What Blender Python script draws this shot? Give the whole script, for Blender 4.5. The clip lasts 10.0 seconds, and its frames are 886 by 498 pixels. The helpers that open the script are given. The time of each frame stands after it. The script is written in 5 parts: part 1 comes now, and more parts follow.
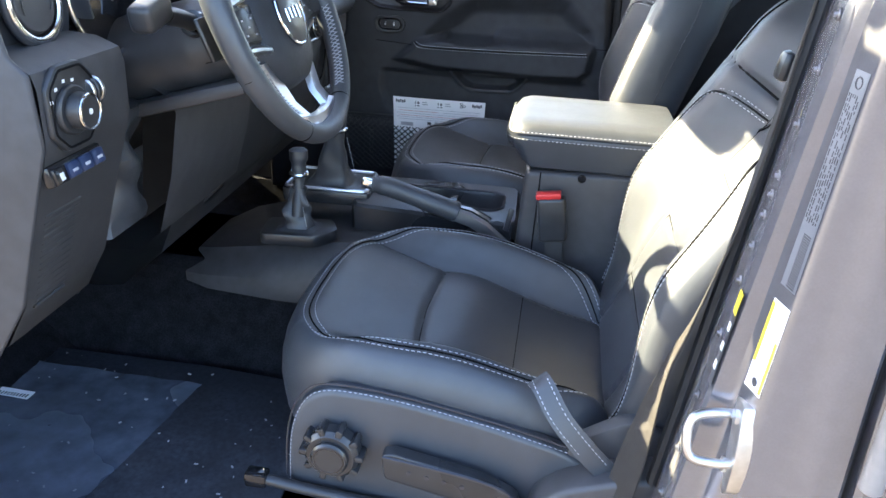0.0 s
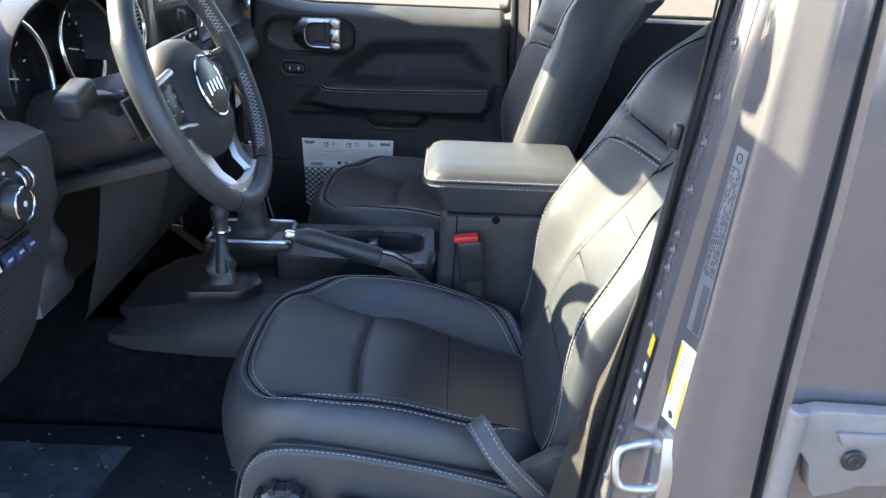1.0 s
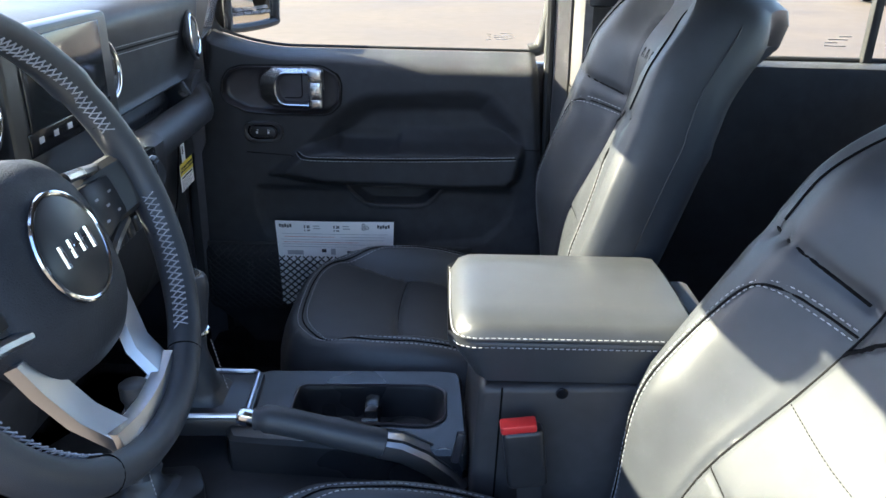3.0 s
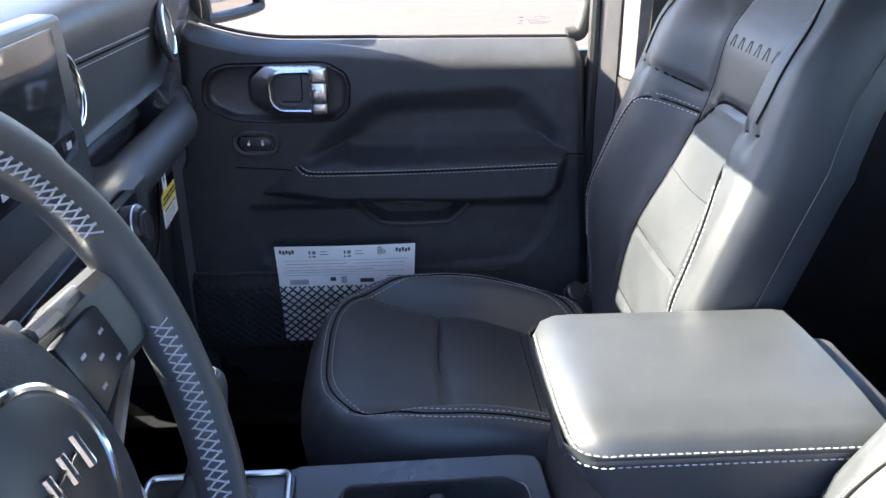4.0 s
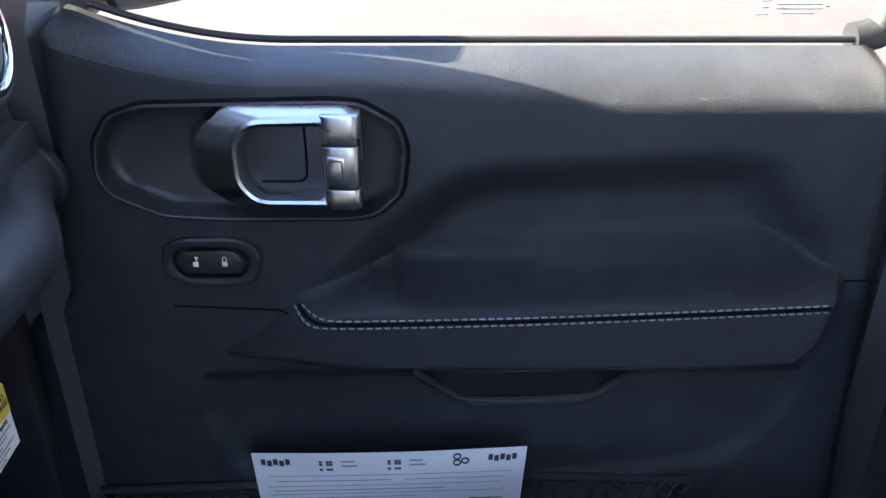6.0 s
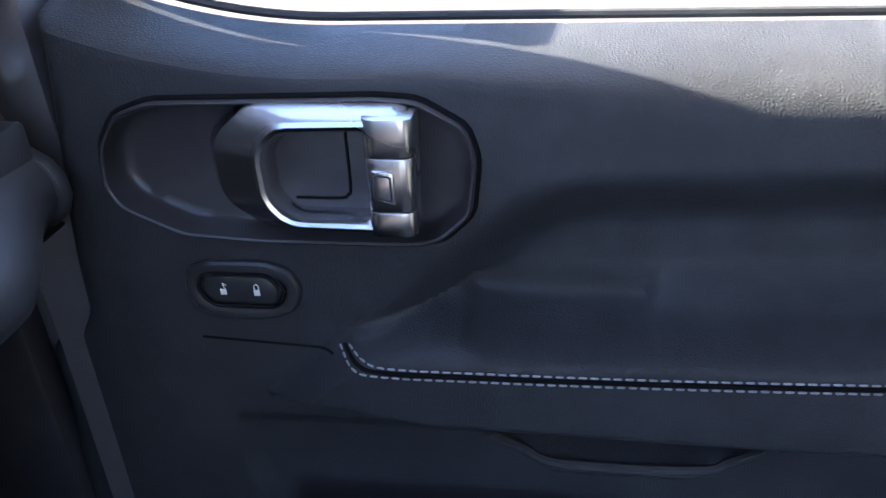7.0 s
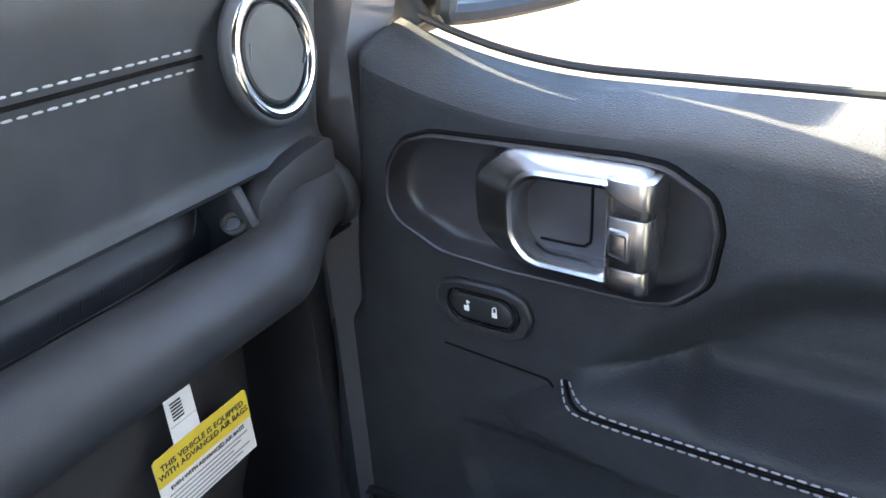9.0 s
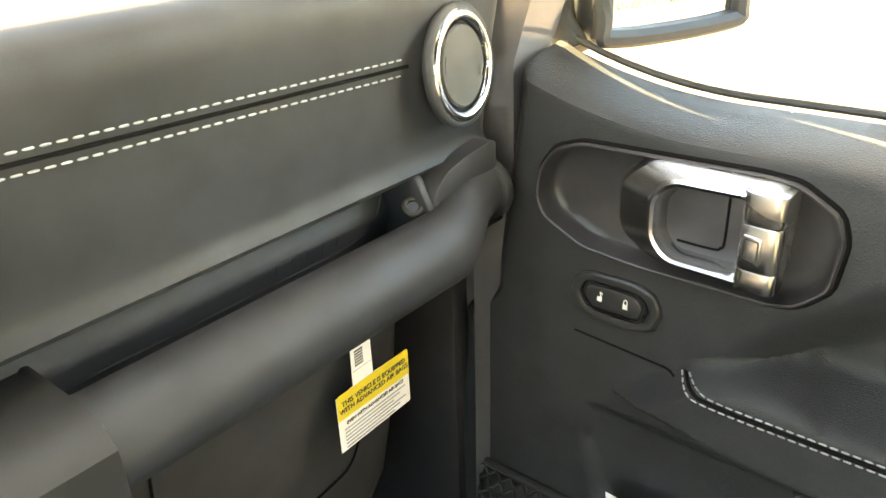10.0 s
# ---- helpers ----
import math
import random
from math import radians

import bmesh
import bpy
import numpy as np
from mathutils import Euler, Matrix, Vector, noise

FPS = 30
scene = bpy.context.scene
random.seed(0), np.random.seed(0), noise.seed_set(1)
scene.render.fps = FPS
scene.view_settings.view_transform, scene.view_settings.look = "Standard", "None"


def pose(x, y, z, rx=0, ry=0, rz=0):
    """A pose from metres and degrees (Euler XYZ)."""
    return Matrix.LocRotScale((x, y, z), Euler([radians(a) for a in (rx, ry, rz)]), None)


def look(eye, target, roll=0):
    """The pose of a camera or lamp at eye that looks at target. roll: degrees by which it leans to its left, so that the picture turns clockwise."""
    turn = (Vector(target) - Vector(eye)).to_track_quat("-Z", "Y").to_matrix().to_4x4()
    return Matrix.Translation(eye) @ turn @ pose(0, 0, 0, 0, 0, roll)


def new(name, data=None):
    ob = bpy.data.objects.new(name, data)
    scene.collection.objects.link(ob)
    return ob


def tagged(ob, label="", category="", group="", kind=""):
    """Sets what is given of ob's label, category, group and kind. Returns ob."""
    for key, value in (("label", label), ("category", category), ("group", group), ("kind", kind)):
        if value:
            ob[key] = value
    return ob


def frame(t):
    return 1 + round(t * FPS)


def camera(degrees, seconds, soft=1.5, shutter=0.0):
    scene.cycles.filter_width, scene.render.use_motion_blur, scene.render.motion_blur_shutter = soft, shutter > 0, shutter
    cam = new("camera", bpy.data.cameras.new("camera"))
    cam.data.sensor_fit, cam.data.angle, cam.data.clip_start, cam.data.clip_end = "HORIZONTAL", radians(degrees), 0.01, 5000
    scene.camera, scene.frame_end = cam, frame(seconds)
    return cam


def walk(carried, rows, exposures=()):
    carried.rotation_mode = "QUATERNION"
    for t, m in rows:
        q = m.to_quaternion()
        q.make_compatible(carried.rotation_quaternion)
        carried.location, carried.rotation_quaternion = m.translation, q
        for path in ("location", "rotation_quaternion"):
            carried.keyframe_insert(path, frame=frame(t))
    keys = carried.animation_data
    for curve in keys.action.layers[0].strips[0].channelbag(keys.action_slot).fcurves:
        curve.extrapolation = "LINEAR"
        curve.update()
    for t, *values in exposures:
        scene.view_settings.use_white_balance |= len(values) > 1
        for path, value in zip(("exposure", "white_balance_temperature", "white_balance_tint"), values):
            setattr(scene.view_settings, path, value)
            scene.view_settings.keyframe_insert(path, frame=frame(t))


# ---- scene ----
cam = camera(60.8, 10.0)
PATH = [
    (0, (0.372, -1.478, 1.52), (0.115, 0.308, 0.659), 2.8),
    (0.5, (0.334, -1.52, 1.57), (0.239, 0.292, 0.728), 2.3),
    (1, (0.334, -1.515, 1.601), (0.328, 0.31, 0.781), 2.3),
    (1.5, (0.338, -1.485, 1.617), (0.348, 0.352, 0.826), 2.2),
    (2, (0.327, -1.389, 1.629), (0.333, 0.452, 0.848), 1.1),
    (2.5, (0.329, -1.181, 1.619), (0.332, 0.663, 0.844), 1.2),
    (3, (0.269, -0.947, 1.589), (0.281, 0.895, 0.81), 1.4),
    (3.2, (0.227, -0.853, 1.59), (0.27, 0.986, 0.806), 1.6),
    (4.3, (0.126, -0.6, 1.593), (0.247, 1.182, 0.693), 0.2),
    (4.5, (0.127, -0.545, 1.604), (0.249, 1.224, 0.678), 0.3),
    (5, (0.083, -0.356, 1.605), (0.221, 1.402, 0.661), 0.7),
    (5.5, (0.043, -0.056, 1.568), (0.166, 1.707, 0.632), 0.7),
    (5.7, (0.047, 0.032, 1.529), (0.145, 1.809, 0.616), 0.6),
    (6.8, (0.073, 0.235, 1.447), (-0.025, 2.006, 0.523), -0.8),
    (7, (0.085, 0.271, 1.458), (-0.157, 1.997, 0.477), -2.4),
    (7.5, (0.073, 0.303, 1.461), (-0.388, 1.955, 0.433), -4.5),
    (8, (0.086, 0.319, 1.473), (-0.542, 1.92, 0.451), -3.7),
    (8.5, (0.108, 0.3, 1.493), (-0.708, 1.853, 0.531), -3.8),
    (9, (0.133, 0.274, 1.493), (-0.844, 1.75, 0.563), -3.9),
    (9.3, (0.132, 0.248, 1.504), (-0.893, 1.691, 0.575), -3.5),
    (9.5, (0.131, 0.235, 1.514), (-0.93, 1.646, 0.574), -4.1),
    (10, (0.139, 0.17, 1.518), (-1.025, 1.532, 0.629), -2.4),
]
walk(cam, [(t, look(eye, target, roll)) for t, eye, target, roll in PATH], [(0, 3.95, 6200, 12), (0.8, 3.4, 6000, 12), (2.0, 3.1, 5750, 10), (3.2, 3.1, 5600, 12), (4.4, 3.6, 5500, 18), (5.5, 3.5, 5500, 16), (7.0, 3.75, 5450, 18), (7.5, 4.0, 5150, 22), (8.0, 4.35, 5450, 16), (8.5, 4.35, 5900, 12), (9.0, 4.55, 6250, 11), (9.4, 4.65, 6600, 10), (10.0, 5.15, 10000, 3)])

# ---- world, sun, exposure ----
SUN_TO = Vector((1.0, -0.20, -0.68)).normalized()
world = bpy.data.worlds.new("sky_world")
world.use_nodes = True
scene.world = world
_nt = world.node_tree
_sky = _nt.nodes.new("ShaderNodeTexSky")
_sky.sky_type = "NISHITA"
_sky.sun_disc = False
_sky.sun_elevation = math.asin(-SUN_TO.z)
_sky.sun_rotation = math.atan2(-SUN_TO.x, -SUN_TO.y)
_bg = _nt.nodes["Background"]
_bg.inputs["Strength"].default_value = 0.085
_nt.links.new(_sky.outputs["Color"], _bg.inputs["Color"])
_sl = bpy.data.lights.new("sun", "SUN")
_sl.energy, _sl.angle, _sl.color = 5.0, radians(0.53), (1.0, 0.86, 0.53)
sun = new("sun", _sl)
sun.rotation_euler = SUN_TO.to_track_quat("-Z", "Y").to_euler()


# ---- materials ----
def mat(name, col, rough=0.5, metal=0.0, var=0.25, scale=40.0, bump=0.0, bscale=900.0, grain="noise", coat=0.0, spec=0.5, sheen=0.0, rvar=0.1):
    m = bpy.data.materials.new(name)
    m.use_nodes = True
    nt = m.node_tree
    b = nt.nodes["Principled BSDF"]
    b.inputs["Metallic"].default_value = metal
    b.inputs["Coat Weight"].default_value = coat
    b.inputs["Coat Roughness"].default_value = 0.05
    b.inputs["Specular IOR Level"].default_value = spec
    b.inputs["Sheen Weight"].default_value = sheen
    tc = nt.nodes.new("ShaderNodeTexCoord")
    n1 = nt.nodes.new("ShaderNodeTexNoise")
    n1.inputs["Scale"].default_value = scale
    n1.inputs["Detail"].default_value = 6
    nt.links.new(tc.outputs["Object"], n1.inputs["Vector"])
    n2 = nt.nodes.new("ShaderNodeTexNoise")
    n2.inputs["Scale"].default_value = scale * 0.12
    n2.inputs["Detail"].default_value = 3
    nt.links.new(tc.outputs["Object"], n2.inputs["Vector"])
    mixf = nt.nodes.new("ShaderNodeMath")
    mixf.operation = "MULTIPLY"
    nt.links.new(n1.outputs["Fac"], mixf.inputs[0])
    nt.links.new(n2.outputs["Fac"], mixf.inputs[1])
    ramp = nt.nodes.new("ShaderNodeMapRange")
    ramp.inputs["From Min"].default_value, ramp.inputs["From Max"].default_value = 0.1, 0.4
    ramp.inputs["To Min"].default_value, ramp.inputs["To Max"].default_value = 1 - var, 1 + var
    nt.links.new(mixf.outputs[0], ramp.inputs["Value"])
    mul = nt.nodes.new("ShaderNodeVectorMath")
    mul.operation = "SCALE"
    mul.inputs[0].default_value = col
    nt.links.new(ramp.outputs["Result"], mul.inputs["Scale"])
    nt.links.new(mul.outputs["Vector"], b.inputs["Base Color"])
    rr = nt.nodes.new("ShaderNodeMapRange")
    rr.inputs["From Min"].default_value, rr.inputs["From Max"].default_value = 0.3, 0.7
    rr.inputs["To Min"].default_value, rr.inputs["To Max"].default_value = max(0.02, rough - rvar), min(1, rough + rvar)
    nt.links.new(n2.outputs["Fac"], rr.inputs["Value"])
    nt.links.new(rr.outputs["Result"], b.inputs["Roughness"])
    if bump > 0:
        if grain == "leather":
            t = nt.nodes.new("ShaderNodeTexVoronoi")
            t.feature = "DISTANCE_TO_EDGE"
            t.inputs["Scale"].default_value = bscale
            w = nt.nodes.new("ShaderNodeTexNoise")
            w.inputs["Scale"].default_value = bscale * 0.35
            nt.links.new(tc.outputs["Object"], w.inputs["Vector"])
            mv = nt.nodes.new("ShaderNodeMix")
            mv.data_type = "VECTOR"
            mv.inputs["Factor"].default_value = 0.0025
            nt.links.new(tc.outputs["Object"], mv.inputs[4])
            nt.links.new(w.outputs["Color"], mv.inputs[5])
            nt.links.new(mv.outputs[1], t.inputs["Vector"])
            src = t.outputs["Distance"]
        elif grain == "weave":
            t = nt.nodes.new("ShaderNodeTexWave")
            t.inputs["Scale"].default_value = bscale
            t.inputs["Distortion"].default_value = 1.5
            nt.links.new(tc.outputs["Object"], t.inputs["Vector"])
            src = t.outputs["Fac"]
        else:
            t = nt.nodes.new("ShaderNodeTexNoise")
            t.inputs["Scale"].default_value = bscale
            t.inputs["Detail"].default_value = 4
            nt.links.new(tc.outputs["Object"], t.inputs["Vector"])
            src = t.outputs["Fac"]
        bp = nt.nodes.new("ShaderNodeBump")
        bp.inputs["Strength"].default_value = bump
        bp.inputs["Distance"].default_value = 0.0006
        nt.links.new(src, bp.inputs["Height"])
        nt.links.new(bp.outputs["Normal"], b.inputs["Normal"])
    return m


def clear(name, col=(1, 1, 1), rough=0.0):
    m = bpy.data.materials.new(name)
    m.use_nodes = True
    b = m.node_tree.nodes["Principled BSDF"]
    b.inputs["Base Color"].default_value = (*col, 1)
    b.inputs["Transmission Weight"].default_value = 1.0
    b.inputs["Roughness"].default_value = rough
    b.inputs["IOR"].default_value = 1.02
    return m


LEATHER = mat("black_leather", (0.035, 0.039, 0.047), 0.43, var=0.14, bump=0.35, bscale=700, grain="leather", scale=30, spec=0.62)
VINYL = mat("black_grained_vinyl", (0.029, 0.031, 0.037), 0.55, bump=0.95, bscale=380, grain="leather", scale=30, spec=0.32)
DASHVINYL = mat("black_dash_vinyl", (0.026, 0.028, 0.034), 0.45, bump=0.18, bscale=900, grain="leather", scale=25, spec=0.4)
PLASTIC = mat("black_moulded_plastic", (0.038, 0.038, 0.042), 0.5, bump=0.25, bscale=1400, scale=40)
SATIN = mat("smooth_black_plastic", (0.022, 0.023, 0.026), 0.33, bump=0.06, bscale=900, scale=40)
BEZEL = mat("grey_bezel_plastic", (0.034, 0.033, 0.039), 0.38, bump=0.05, bscale=900, scale=40)
GLOSS = mat("gloss_black_plastic", (0.012, 0.012, 0.014), 0.12, scale=30)
RUBBER = mat("black_rubber", (0.020, 0.021, 0.024), 0.6, bump=0.2, bscale=600)
CARPET = mat("black_carpet", (0.022, 0.023, 0.028), 0.95, bump=1.0, bscale=1500, var=0.5, scale=300, spec=0.1)
CHROME = mat("satin_silver_trim", (0.58, 0.58, 0.60), 0.30, metal=1.0, var=0.05, scale=30, rvar=0.05)
BRIGHT = mat("polished_chrome", (0.80, 0.81, 0.83), 0.12, metal=1.0, var=0.03, scale=30, rvar=0.04)
STEEL = mat("galvanised_steel", (0.55, 0.56, 0.58), 0.35, metal=1.0, bump=0.1, bscale=500)
DARKSILVER = mat("dark_satin_silver", (0.20, 0.20, 0.22), 0.35, metal=0.9, var=0.05, scale=30)
PAINT = mat("grey_car_paint", (0.165, 0.163, 0.180), 0.14, metal=0.5, var=0.06, scale=400, coat=1.0, rvar=0.02)
PAINT2 = mat("grey_hinge_paint", (0.20, 0.19, 0.19), 0.4, var=0.1, scale=80, coat=0.4)
WEB = mat("seat_belt_webbing", (0.022, 0.019, 0.018), 0.75, bump=0.9, bscale=420, grain="weave", var=0.2, scale=200)
THREAD = mat("pale_grey_thread", (0.34, 0.35, 0.385), 0.7, var=0.2, scale=600)
PIPE = mat("silver_piping", (0.30, 0.30, 0.31), 0.45, var=0.1, scale=100)
GROOVE = mat("black_seam_shadow_cord", (0.006, 0.006, 0.007), 0.9, scale=100, spec=0.1)
PAPER = mat("white_paper", (0.86, 0.86, 0.88), 0.7, var=0.03, scale=20, bump=0.05)
INK = mat("dark_print", (0.05, 0.05, 0.06), 0.7)
GREYINK = mat("grey_print", (0.42, 0.42, 0.46), 0.7)
REDINK = mat("red_print", (0.55, 0.16, 0.15), 0.7)
YELLOW = mat("yellow_label", (0.80, 0.62, 0.06), 0.5, var=0.05)
SILVERLAB = mat("silver_label", (0.20, 0.21, 0.235), 0.4, metal=0.3, var=0.08)
RED = mat("red_button_plastic", (0.55, 0.03, 0.03), 0.35, var=0.1)
BLUEBTN = mat("dark_blue_switch", (0.02, 0.035, 0.09), 0.35, var=0.1)
ICON = mat("white_switch_icon", (0.75, 0.75, 0.75), 0.5, var=0.02)
ORANGE = mat("orange_indicator", (0.9, 0.25, 0.02), 0.4, var=0.02)
SCREEN = mat("screen_glass", (0.02, 0.022, 0.024), 0.08, var=0.05, spec=0.9)
MAT = mat("dark_rubber_mat", (0.034, 0.037, 0.046), 0.7, bump=0.5, bscale=500, var=0.4, scale=120, spec=0.3)
FILMBAG = mat("clear_plastic_floor_film", (0.085, 0.098, 0.125), 0.25, var=0.5, scale=25, bump=0.8, bscale=60, spec=0.8)
DUST = mat("pale_dirt_specks", (0.35, 0.35, 0.36), 0.9, var=0.3)
GROUND = mat("pale_sand_concrete", (0.062, 0.048, 0.039), 0.9, var=0.14, scale=4, bump=0.3, bscale=60)
# Lightened stand-in: body paint at the cowl side, sunlit trim on the upper pillar.
LIGHTENED = mat("grey_lightened_panel", (0.090, 0.085, 0.088), 0.5, bump=0.15, bscale=900, scale=40)
GLASS = clear("window_glass")
MIRROR = bpy.data.materials.new("mirror_glass")
MIRROR.use_nodes = True
_b = MIRROR.node_tree.nodes["Principled BSDF"]
_b.inputs["Metallic"].default_value, _b.inputs["Roughness"].default_value = 1.0, 0.0
_b.inputs["Base Color"].default_value = (0.88, 0.9, 0.9, 1)


# ---- mesh helpers ----
def thing(name, label, category, at=(0, 0, 0), group="", kind=""):
    ob = new(name)
    ob.empty_display_size = 0.05
    ob.location = at
    bpy.context.view_layer.update()
    return tagged(ob, label, category, group, kind)


def part(name, geo, material, parent=None, label="", smooth=True, sharp=38):
    """geo: (verts, faces) in world metres, or a bmesh."""
    me = bpy.data.meshes.new(name)
    if isinstance(geo, tuple):
        me.from_pydata([tuple(v) for v in geo[0]], [], [tuple(f) for f in geo[1]])
        bm = bmesh.new()
        bm.from_mesh(me)
    else:
        bm = geo
    bmesh.ops.recalc_face_normals(bm, faces=bm.faces)
    bm.to_mesh(me)
    bm.free()
    me.materials.append(material)
    if smooth:
        me.shade_smooth()
        me.set_sharp_from_angle(angle=radians(sharp))
    ob = new(name, me)
    if parent is not None:
        ob.parent = parent
        if parent.type == "EMPTY":
            ob.matrix_parent_inverse = Matrix.Translation(-parent.location)
    if label:
        ob["label"] = label
    return ob


def merge(*geos):
    v, f = [], []
    for a, b in geos:
        n = len(v)
        v += [tuple(p) for p in a]
        f += [tuple(i + n for i in q) for q in b]
    return v, f


def rbox(c, size, r=0.004, rot=(0, 0, 0), seg=2, taper=None):
    """A box with rounded edges, at c, turned by rot degrees. taper: (sx, sy) of its top face."""
    bm = bmesh.new()
    bmesh.ops.create_cube(bm, size=1.0)
    for v in bm.verts:
        v.co = Vector((v.co.x * size[0], v.co.y * size[1], v.co.z * size[2]))
        if taper and v.co.z > 0:
            v.co.x *= taper[0]
            v.co.y *= taper[1]
    if r > 0:
        bmesh.ops.bevel(bm, geom=bm.edges[:] + bm.verts[:], offset=min(r, 0.49 * min(size)), segments=seg, affect="EDGES", profile=0.5)
    bm.transform(pose(*c, *rot))
    out = ([v.co.copy() for v in bm.verts], [[v.index for v in f.verts] for f in bm.faces])
    bm.verts.index_update()
    out = ([v.co.copy() for v in bm.verts], [[v.index for v in f.verts] for f in bm.faces])
    bm.free()
    return out


def frames_along(path, closed=False):
    P = [Vector(p) for p in path]
    n = len(P)
    T = []
    for i in range(n):
        a = P[(i - 1) % n] if closed or i > 0 else P[i]
        b = P[(i + 1) % n] if closed or i < n - 1 else P[i]
        T.append((b - a).normalized())
    up = Vector((0, 0, 1)) if abs(T[0].z) < 0.9 else Vector((1, 0, 0))
    N = []
    u = (up - T[0] * up.dot(T[0])).normalized()
    for t in T:
        u = (u - t * u.dot(t)).normalized()
        N.append(u.copy())
    return P, T, N


def tube(path, r, seg=10, closed=False, flat=1.0, caps=True):
    """A round bar along a path. r: a radius, or one for each point."""
    P, T, N = frames_along(path, closed)
    n = len(P)
    v, f = [], []
    for i in range(n):
        q = r[i] if isinstance(r, (list, tuple)) else r
        B = T[i].cross(N[i])
        for k in range(seg):
            a = 2 * math.pi * k / seg
            v.append(P[i] + N[i] * (math.cos(a) * q * flat) + B * (math.sin(a) * q))
    m = n if closed else n - 1
    for i in range(m):
        for k in range(seg):
            a, b = i * seg + k, i * seg + (k + 1) % seg
            c, d = ((i + 1) % n) * seg + (k + 1) % seg, ((i + 1) % n) * seg + k
            f.append((a, b, c, d))
    if caps and not closed:
        f.append(tuple(range(seg))[::-1])
        f.append(tuple((n - 1) * seg + k for k in range(seg)))
    return v, f


def ribbon(path, width, thick, side):
    """A flat band along a path; side: the direction of its width."""
    v, f = [], []
    P, T, _ = frames_along(path)
    for p, t in zip(P, T):
        s = Vector(side(p) if callable(side) else side)
        s = (s - t * s.dot(t)).normalized()
        nn = t.cross(s)
        for a, b in ((-1, -1), (1, -1), (1, 1), (-1, 1)):
            v.append(p + s * (a * width / 2) + nn * (b * thick / 2))
    for i in range(len(P) - 1):
        for k in range(4):
            f.append((4 * i + k, 4 * i + (k + 1) % 4, 4 * i + 4 + (k + 1) % 4, 4 * i + 4 + k))
    f += [(3, 2, 1, 0), tuple(4 * (len(P) - 1) + k for k in range(4))]
    return v, f


def smooth_path(pts, n=8, closed=False):
    """Catmull-Rom through the points."""
    P = [Vector(p) for p in pts]
    out = []
    m = len(P)
    for i in range(m if closed else m - 1):
        p0 = P[(i - 1) % m] if closed or i > 0 else P[0]
        p1, p2 = P[i], P[(i + 1) % m]
        p3 = P[(i + 2) % m] if closed or i < m - 2 else P[-1]
        for k in range(n):
            t = k / n
            out.append(0.5 * ((2 * p1) + (p2 - p0) * t + (2 * p0 - 5 * p1 + 4 * p2 - p3) * t * t + (3 * p1 - p0 - 3 * p2 + p3) * t ** 3))
    if not closed:
        out.append(P[-1])
    return out


def stitches(path, length=0.0055, gap=0.003, r=0.0008, twist=0.0):
    """Single thread stitches along a path."""
    P = [Vector(p) for p in path]
    geos = []
    d = 0.0
    marks = [0.0]
    for a, b in zip(P, P[1:]):
        marks.append(marks[-1] + (b - a).length)
    total = marks[-1]

    def at(s):
        s = max(0, min(total, s))
        for i in range(len(P) - 1):
            if s <= marks[i + 1]:
                k = (s - marks[i]) / max(1e-9, marks[i + 1] - marks[i])
                return P[i].lerp(P[i + 1], k)
        return P[-1]
    while d + length < total:
        a, b = at(d), at(d + length)
        geos.append(tube([a.lerp(b, 0.0), a.lerp(b, 0.2), a.lerp(b, 0.8), b], [r * 0.5, r, r, r * 0.5], seg=5))
        d += length + gap
    return merge(*geos)


def loft(sections, closed=False, caps=True):
    """Skin over sections with the same number of points."""
    v, f = [], []
    n = len(sections[0])
    for s in sections:
        v += [Vector(p) for p in s]
    for i in range(len(sections) - 1):
        for k in range(n if closed else n - 1):
            a, b = i * n + k, i * n + (k + 1) % n
            f.append((a, b, b + n, a + n))
    if closed and caps:
        f.append(tuple(range(n))[::-1])
        f.append(tuple((len(sections) - 1) * n + k for k in range(n)))
    return v, f


def prism(poly, axis, a, b):
    """A plate: the polygon (in the two other axes, in order) from a to b along axis."""
    def put(p, w):
        q = list(p)
        q.insert(axis, w)
        return Vector(q)
    n = len(poly)
    v = [put(p, a) for p in poly] + [put(p, b) for p in poly]
    f = [tuple(range(n)), tuple(range(2 * n - 1, n - 1, -1))] + [(k, (k + 1) % n, n + (k + 1) % n, n + k) for k in range(n)]
    return v, f


def bevelled(geo, r, seg=2, angle=30):
    bm = bmesh.new()
    vs = [bm.verts.new(p) for p in geo[0]]
    for q in geo[1]:
        bm.faces.new([vs[i] for i in q])
    bmesh.ops.recalc_face_normals(bm, faces=bm.faces)
    edges = [e for e in bm.edges if len(e.link_faces) == 2 and e.calc_face_angle(0) > radians(angle)]
    bmesh.ops.bevel(bm, geom=edges, offset=r, segments=seg, affect="EDGES", profile=0.5, clamp_overlap=True)
    return bm


def disc(c, axis, r, depth, seg=32, bevel=0.0):
    """A round plate at c; axis: its direction."""
    ax = Vector(axis).normalized()
    rr = [r - bevel, r, r, r - bevel] if bevel else [r, r]
    dd = [0, bevel, depth - bevel, depth] if bevel else [0, depth]
    return tube([Vector(c) + ax * q for q in dd], rr, seg=seg)


